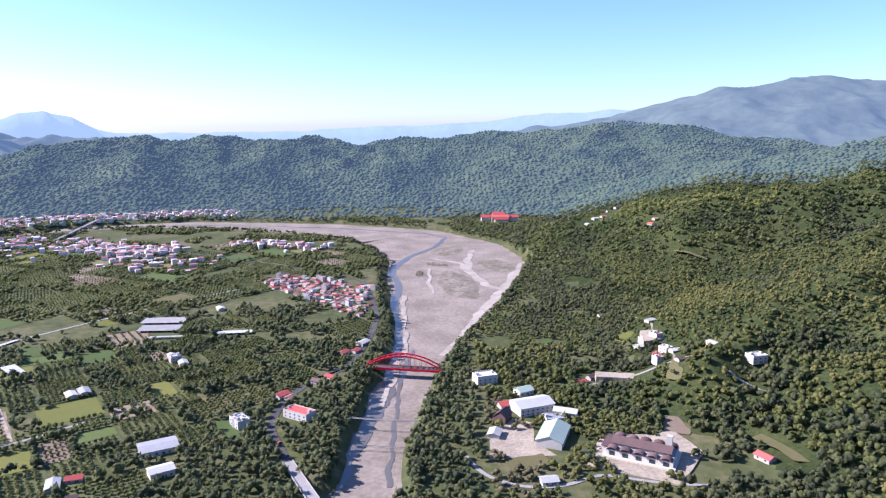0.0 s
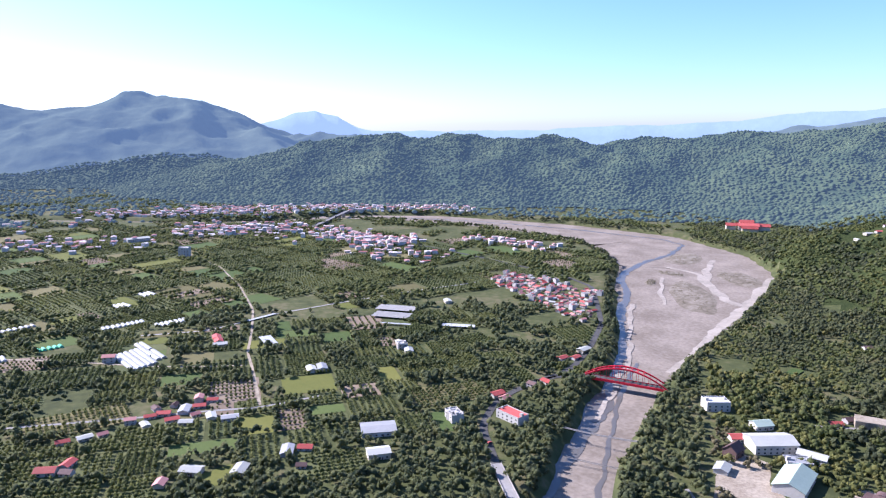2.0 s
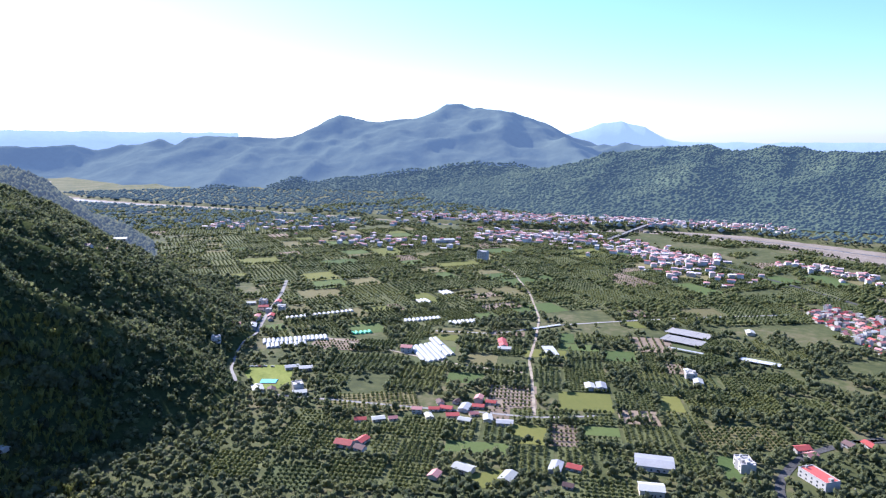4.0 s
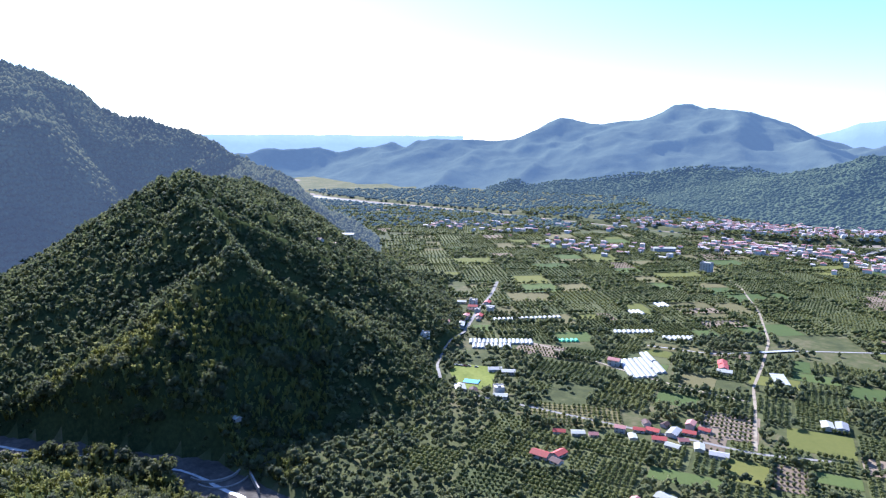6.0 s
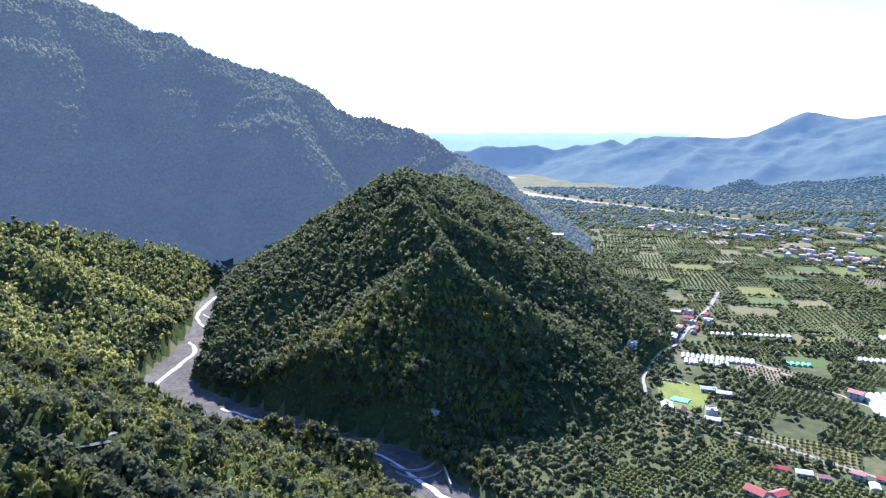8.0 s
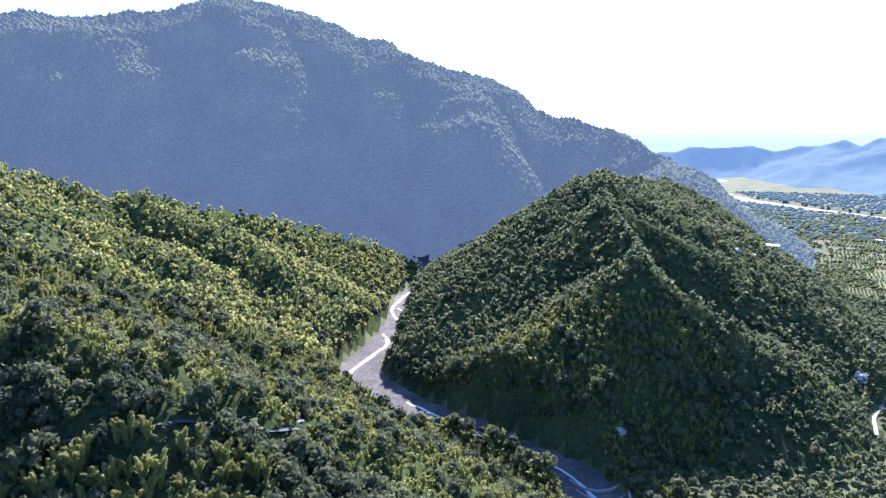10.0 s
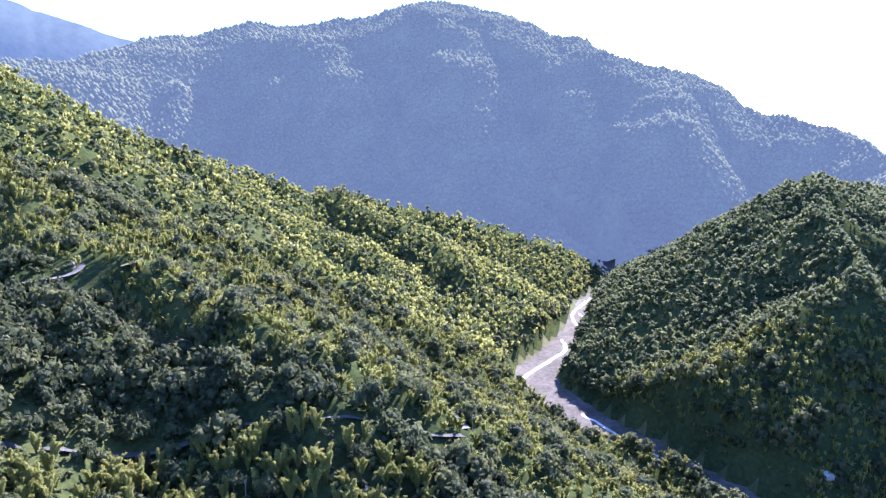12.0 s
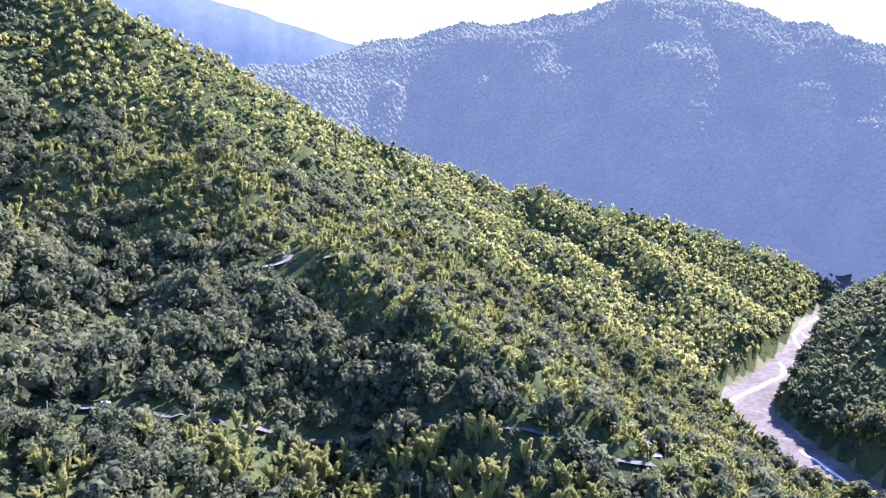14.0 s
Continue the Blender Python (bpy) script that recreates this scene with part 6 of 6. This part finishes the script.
# ---- gravel bars with scrub in the wide bed ----
BAR = surface("sand_bar", (0.135, 0.115, 0.082), (0.25, 0.22, 0.172), 0.95, 0.12, 0.03, 0.4, mid=(0.185, 0.16, 0.12))
bar_scrub = []
for bx2, by2, rx, ry, turn in ((8, 1430, 36, 74, -12), (24, 1115, 34, 108, 8), (-10, 1278, 30, 16, -30), (-41, 1193, 9, 26, 0), (100, 1275, 34, 62, 14), (-330, 1640, 40, 18, -20), (-500, 1730, 70, 20, 5)):
    bm = bmesh.new()
    n = 28
    c, s2 = math.cos(radians(turn)), math.sin(radians(turn))
    rings_b = []
    for share, z in ((1.0, -8.3), (0.8, -7.5), (0.45, -7.2)):
        ring = []
        for i in range(n):
            a = 2 * math.pi * i / n
            k = share * (1 + 0.28 * float(fbm(math.cos(a) * 2 + bx2, math.sin(a) * 2 + by2, 3, 7)))
            px, py = rx * k * math.cos(a), ry * k * math.sin(a)
            ring.append(bm.verts.new((bx2 + px * c - py * s2, by2 + px * s2 + py * c, z)))
        rings_b.append(ring)
    for a, b in zip(rings_b[:-1], rings_b[1:]):
        for i in range(n):
            bm.faces.new((a[i], a[(i + 1) % n], b[(i + 1) % n], b[i]))
    bm.faces.new(rings_b[-1])
    for f in bm.faces:
        f.smooth = True
    me = bpy.data.meshes.new("gravel_bar")
    bm.to_mesh(me)
    bm.free()
    me.materials.append(BAR)
    tagged(new("gravel_bar", me), "low brown gravel bar with thin dry scrub", "gravel bar", "gravel bars", "structure")
    q, p = rng.uniform(0, 0.85, 90) ** 0.5, rng.uniform(0, 6.28, 90)
    bar_scrub.append(np.stack([bx2 + q * 0.9 * (rx * np.cos(p) * c - ry * np.sin(p) * s2), by2 + q * 0.9 * (rx * np.cos(p) * s2 + ry * np.sin(p) * c)], 1))
b2 = np.concatenate(bar_scrub)
stamped("bar_scrub", FAR_KINDS, b2[:, 0], b2[:, 1], np.full(len(b2), -7.5), rng.uniform(0.7, 1.8, len(b2)), rng.uniform(0.5, 1.1, len(b2)), LEAF_DRY, "thin olive scrub on the gravel bars", "scrub")

# ---- yards on the far bank ----
def yard(name, corners, label, material):
    bm = bmesh.new()
    pts = []
    for (ax, ay), (bx3, by3) in zip(corners, corners[1:] + corners[:1]):
        for k in range(5):
            q = k / 5
            px, py = ax + (bx3 - ax) * q, ay + (by3 - ay) * q
            pts.append((px + 1.6 * float(fbm(px / 7, py / 7, 2, 3)), py + 1.6 * float(fbm(px / 7, py / 7, 2, 8))))
    top = max(float(ground_or_bed(px, py)) for px, py in pts) + 0.15
    bm.faces.new([bm.verts.new((px, py, top)) for px, py in pts])
    low = bmesh.ops.extrude_face_region(bm, geom=list(bm.faces))
    bmesh.ops.translate(bm, verts=[v for v in low["geom"] if isinstance(v, bmesh.types.BMVert)], vec=(0, 0, -6))
    bmesh.ops.recalc_face_normals(bm, faces=bm.faces)
    me = bpy.data.meshes.new(name)
    bm.to_mesh(me)
    bm.free()
    me.materials.append(material)
    tagged(new(name, me), label, "yard", kind="structure")


yard("courtyard", [(36, 488), (88, 497), (74, 520), (78, 556), (58, 566), (46, 545), (38, 520)], "bare pale earth courtyard between the halls", DIRT)
yard("mansion_yard", [(108, 480), (168, 450), (204, 500), (190, 546), (176, 530), (132, 534)], "paved and earthen yard round the mansion", DIRT)
yard("hamlet_yard", [(222, 730), (250, 742), (246, 775), (228, 770)], "earthen yard in the far bank hamlet", DIRT)
yard("hamlet_yard", [(150, 640), (185, 636), (190, 650), (152, 655)], "grey yard by the far bank lane", DIRT)

# meadows and plots on the far bank
for kind, nodes, label in (
        ("dry", [(373, 1110, 11.2), (427, 1071, 11.2)], "yellow dry meadow among the far bank woods"),
        ("dry", [(206, 592, 5.6), (227, 632, 5.6)], "strip of dry grass beside the woods"),
        ("soil_orchard", [(192, 528, 8.8), (201, 563, 8.8)], "bare brown soil plot above the mansion"),
        ("meadow", [(299, 1211, 7.2), (379, 1239, 7.2)], "green meadow by the low hamlet"),
        ("dry", [(43, 476, 8.8), (87, 491, 8.8)], "slope of dry brown grass below the courtyard"),
        ("dry", [(249, 523, 8.0), (266, 494, 8.0), (269, 467, 8.0)], "dry grassy terrace on the slope"),
        ("meadow", [(205, 772, 8.8), (234, 806, 8.8)], "bright green plantation plot"),
        ("crop", [(111, 784, 9.6), (132, 772, 9.6)], "plot of green crops among trees"),
        ("dry", [(-345, -261, 4.0), (-353, -255, 6.0), (-363, -244, 5.0)], "bare dry-grass clearing beside the hairpin"),
):
    tagged(new("meadow", ribbon("meadow", nodes, FIELD_KINDS[kind][0], 0.9, 1.0, 3.0, 2.0, 17, ground_or_bed)), label, "meadow", kind="structure")

# ---- mountain road: poles, wires and a car ----
pole = tagged(new("utility_pole"), "thin grey concrete utility pole with a crossarm beside the mountain road", "utility pole")
bm = bmesh.new()
bmesh.ops.create_cone(bm, cap_ends=True, segments=8, radius1=0.17, radius2=0.11, depth=13.0, matrix=Matrix.Translation((0, 0, 5.5)))
part("shaft", bm, CONCRETE, pole)
for zz in (11.2, 10.4):
    part("crossarm", boxed((-0.9, 0.9, -0.22, -0.12, zz, zz + 0.12)), GREY_ROOF, pole)
    for xx in (-0.75, 0.75):
        part("insulator", boxed((xx - 0.06, xx + 0.06, -0.23, -0.11, zz + 0.124, zz + 0.35)), WHITE_WALL, pole)
PATTERNS.append(pole)
for px, py in ((-274, -54), (-262, -104), (-250, -152), (-214, -188), (-166, -212), (-312, -52), (-352, -36), (-118, -220)):
    made = copy_thing(pole, pose(px, py, float(land(px, py)), 0, 0, math.degrees(math.atan2(py + 100, px + 150))))
    tagged(made, group="roadside poles")


def build_car(label, body_paint):
    """A small car: body with a cabin, windows, wheels and lights."""
    ob = tagged(new("car"), label, "car")
    PATTERNS.append(ob)
    bm = bmesh.new()
    sides = []
    for y, pull in ((-0.86, 0.0), (0.86, 0.0)):
        sides.append([bm.verts.new((x, y * (0.82 if z > 1.0 else 1.0), z)) for x, z in ((-2.1, 0.3), (2.1, 0.3), (2.15, 0.75), (1.1, 0.95), (0.5, 1.45), (-1.2, 1.48), (-1.9, 0.98), (-2.15, 0.85))])
    n = len(sides[0])
    bm.faces.new(sides[0]), bm.faces.new(sides[1][::-1])
    for i in range(n):
        bm.faces.new((sides[0][i], sides[1][i], sides[1][(i + 1) % n], sides[0][(i + 1) % n]))
    bmesh.ops.recalc_face_normals(bm, faces=bm.faces)
    part("body", bm, body_paint, ob)
    for side in (-1, 1):
        part("window", boxed((-1.35, 0.6, side * 0.80 - 0.05, side * 0.80 + 0.05, 1.0, 1.36)), GLASS, ob, "dark side window")
        part("headlight", boxed((2.08, 2.17, side * 0.62 - 0.16, side * 0.62 + 0.16, 0.6, 0.74)), WHITE_WALL, ob)
        for xx in (-1.35, 1.35):
            bm = bmesh.new()
            bmesh.ops.create_cone(bm, cap_ends=True, segments=12, radius1=0.32, radius2=0.32, depth=0.22, matrix=Matrix.Translation((xx, side * 0.80, 0.32)) @ Matrix.Rotation(math.pi / 2, 4, "X"))
            part("wheel", bm, ASPHALT, ob)
    return ob


CARS = [build_car("small white car parked on the gravel yard", WHITE_WALL), build_car("small grey car parked on the gravel yard", GREY_ROOF), build_car("small red car parked on the gravel yard", RED_ROOF)]
for k, (px, py, turn) in enumerate(((-640, 402, 40), (-637, 405, 40), (-634, 408, 40), (-631, 411, 42), (-628, 415, 38), (-645, 412, 130), (-622, 420, 40), (-130, 515, 60), (-141, 590, 88), (-92, 760, 85), (112, 500, 10), (118, 503, 12), (124, 506, 8))):
    made = copy_thing(CARS[(0, 1, 0, 2)[k % 4]], pose(px, py, float(ground_or_bed(px, py)) + 0.42, 0, 0, turn))
    tagged(made, group="parked cars")
q = SLOPE_ROADS[0][1]
mid = ((q[3][0] + q[4][0]) / 2, (q[3][1] + q[4][1]) / 2)
made = copy_thing(CARS[0], pose(mid[0], mid[1], float(ground_or_bed(*mid)) + 0.55, 0, 0, math.degrees(math.atan2(q[4][1] - q[3][1], q[4][0] - q[3][0]))))
tagged(made, "small white car driving along the mountain road", "car")

# the patterns themselves are not part of the place
for ob in PATTERNS + PLANTS:
    for o in (*ob.children_recursive, ob):
        bpy.data.objects.remove(o)
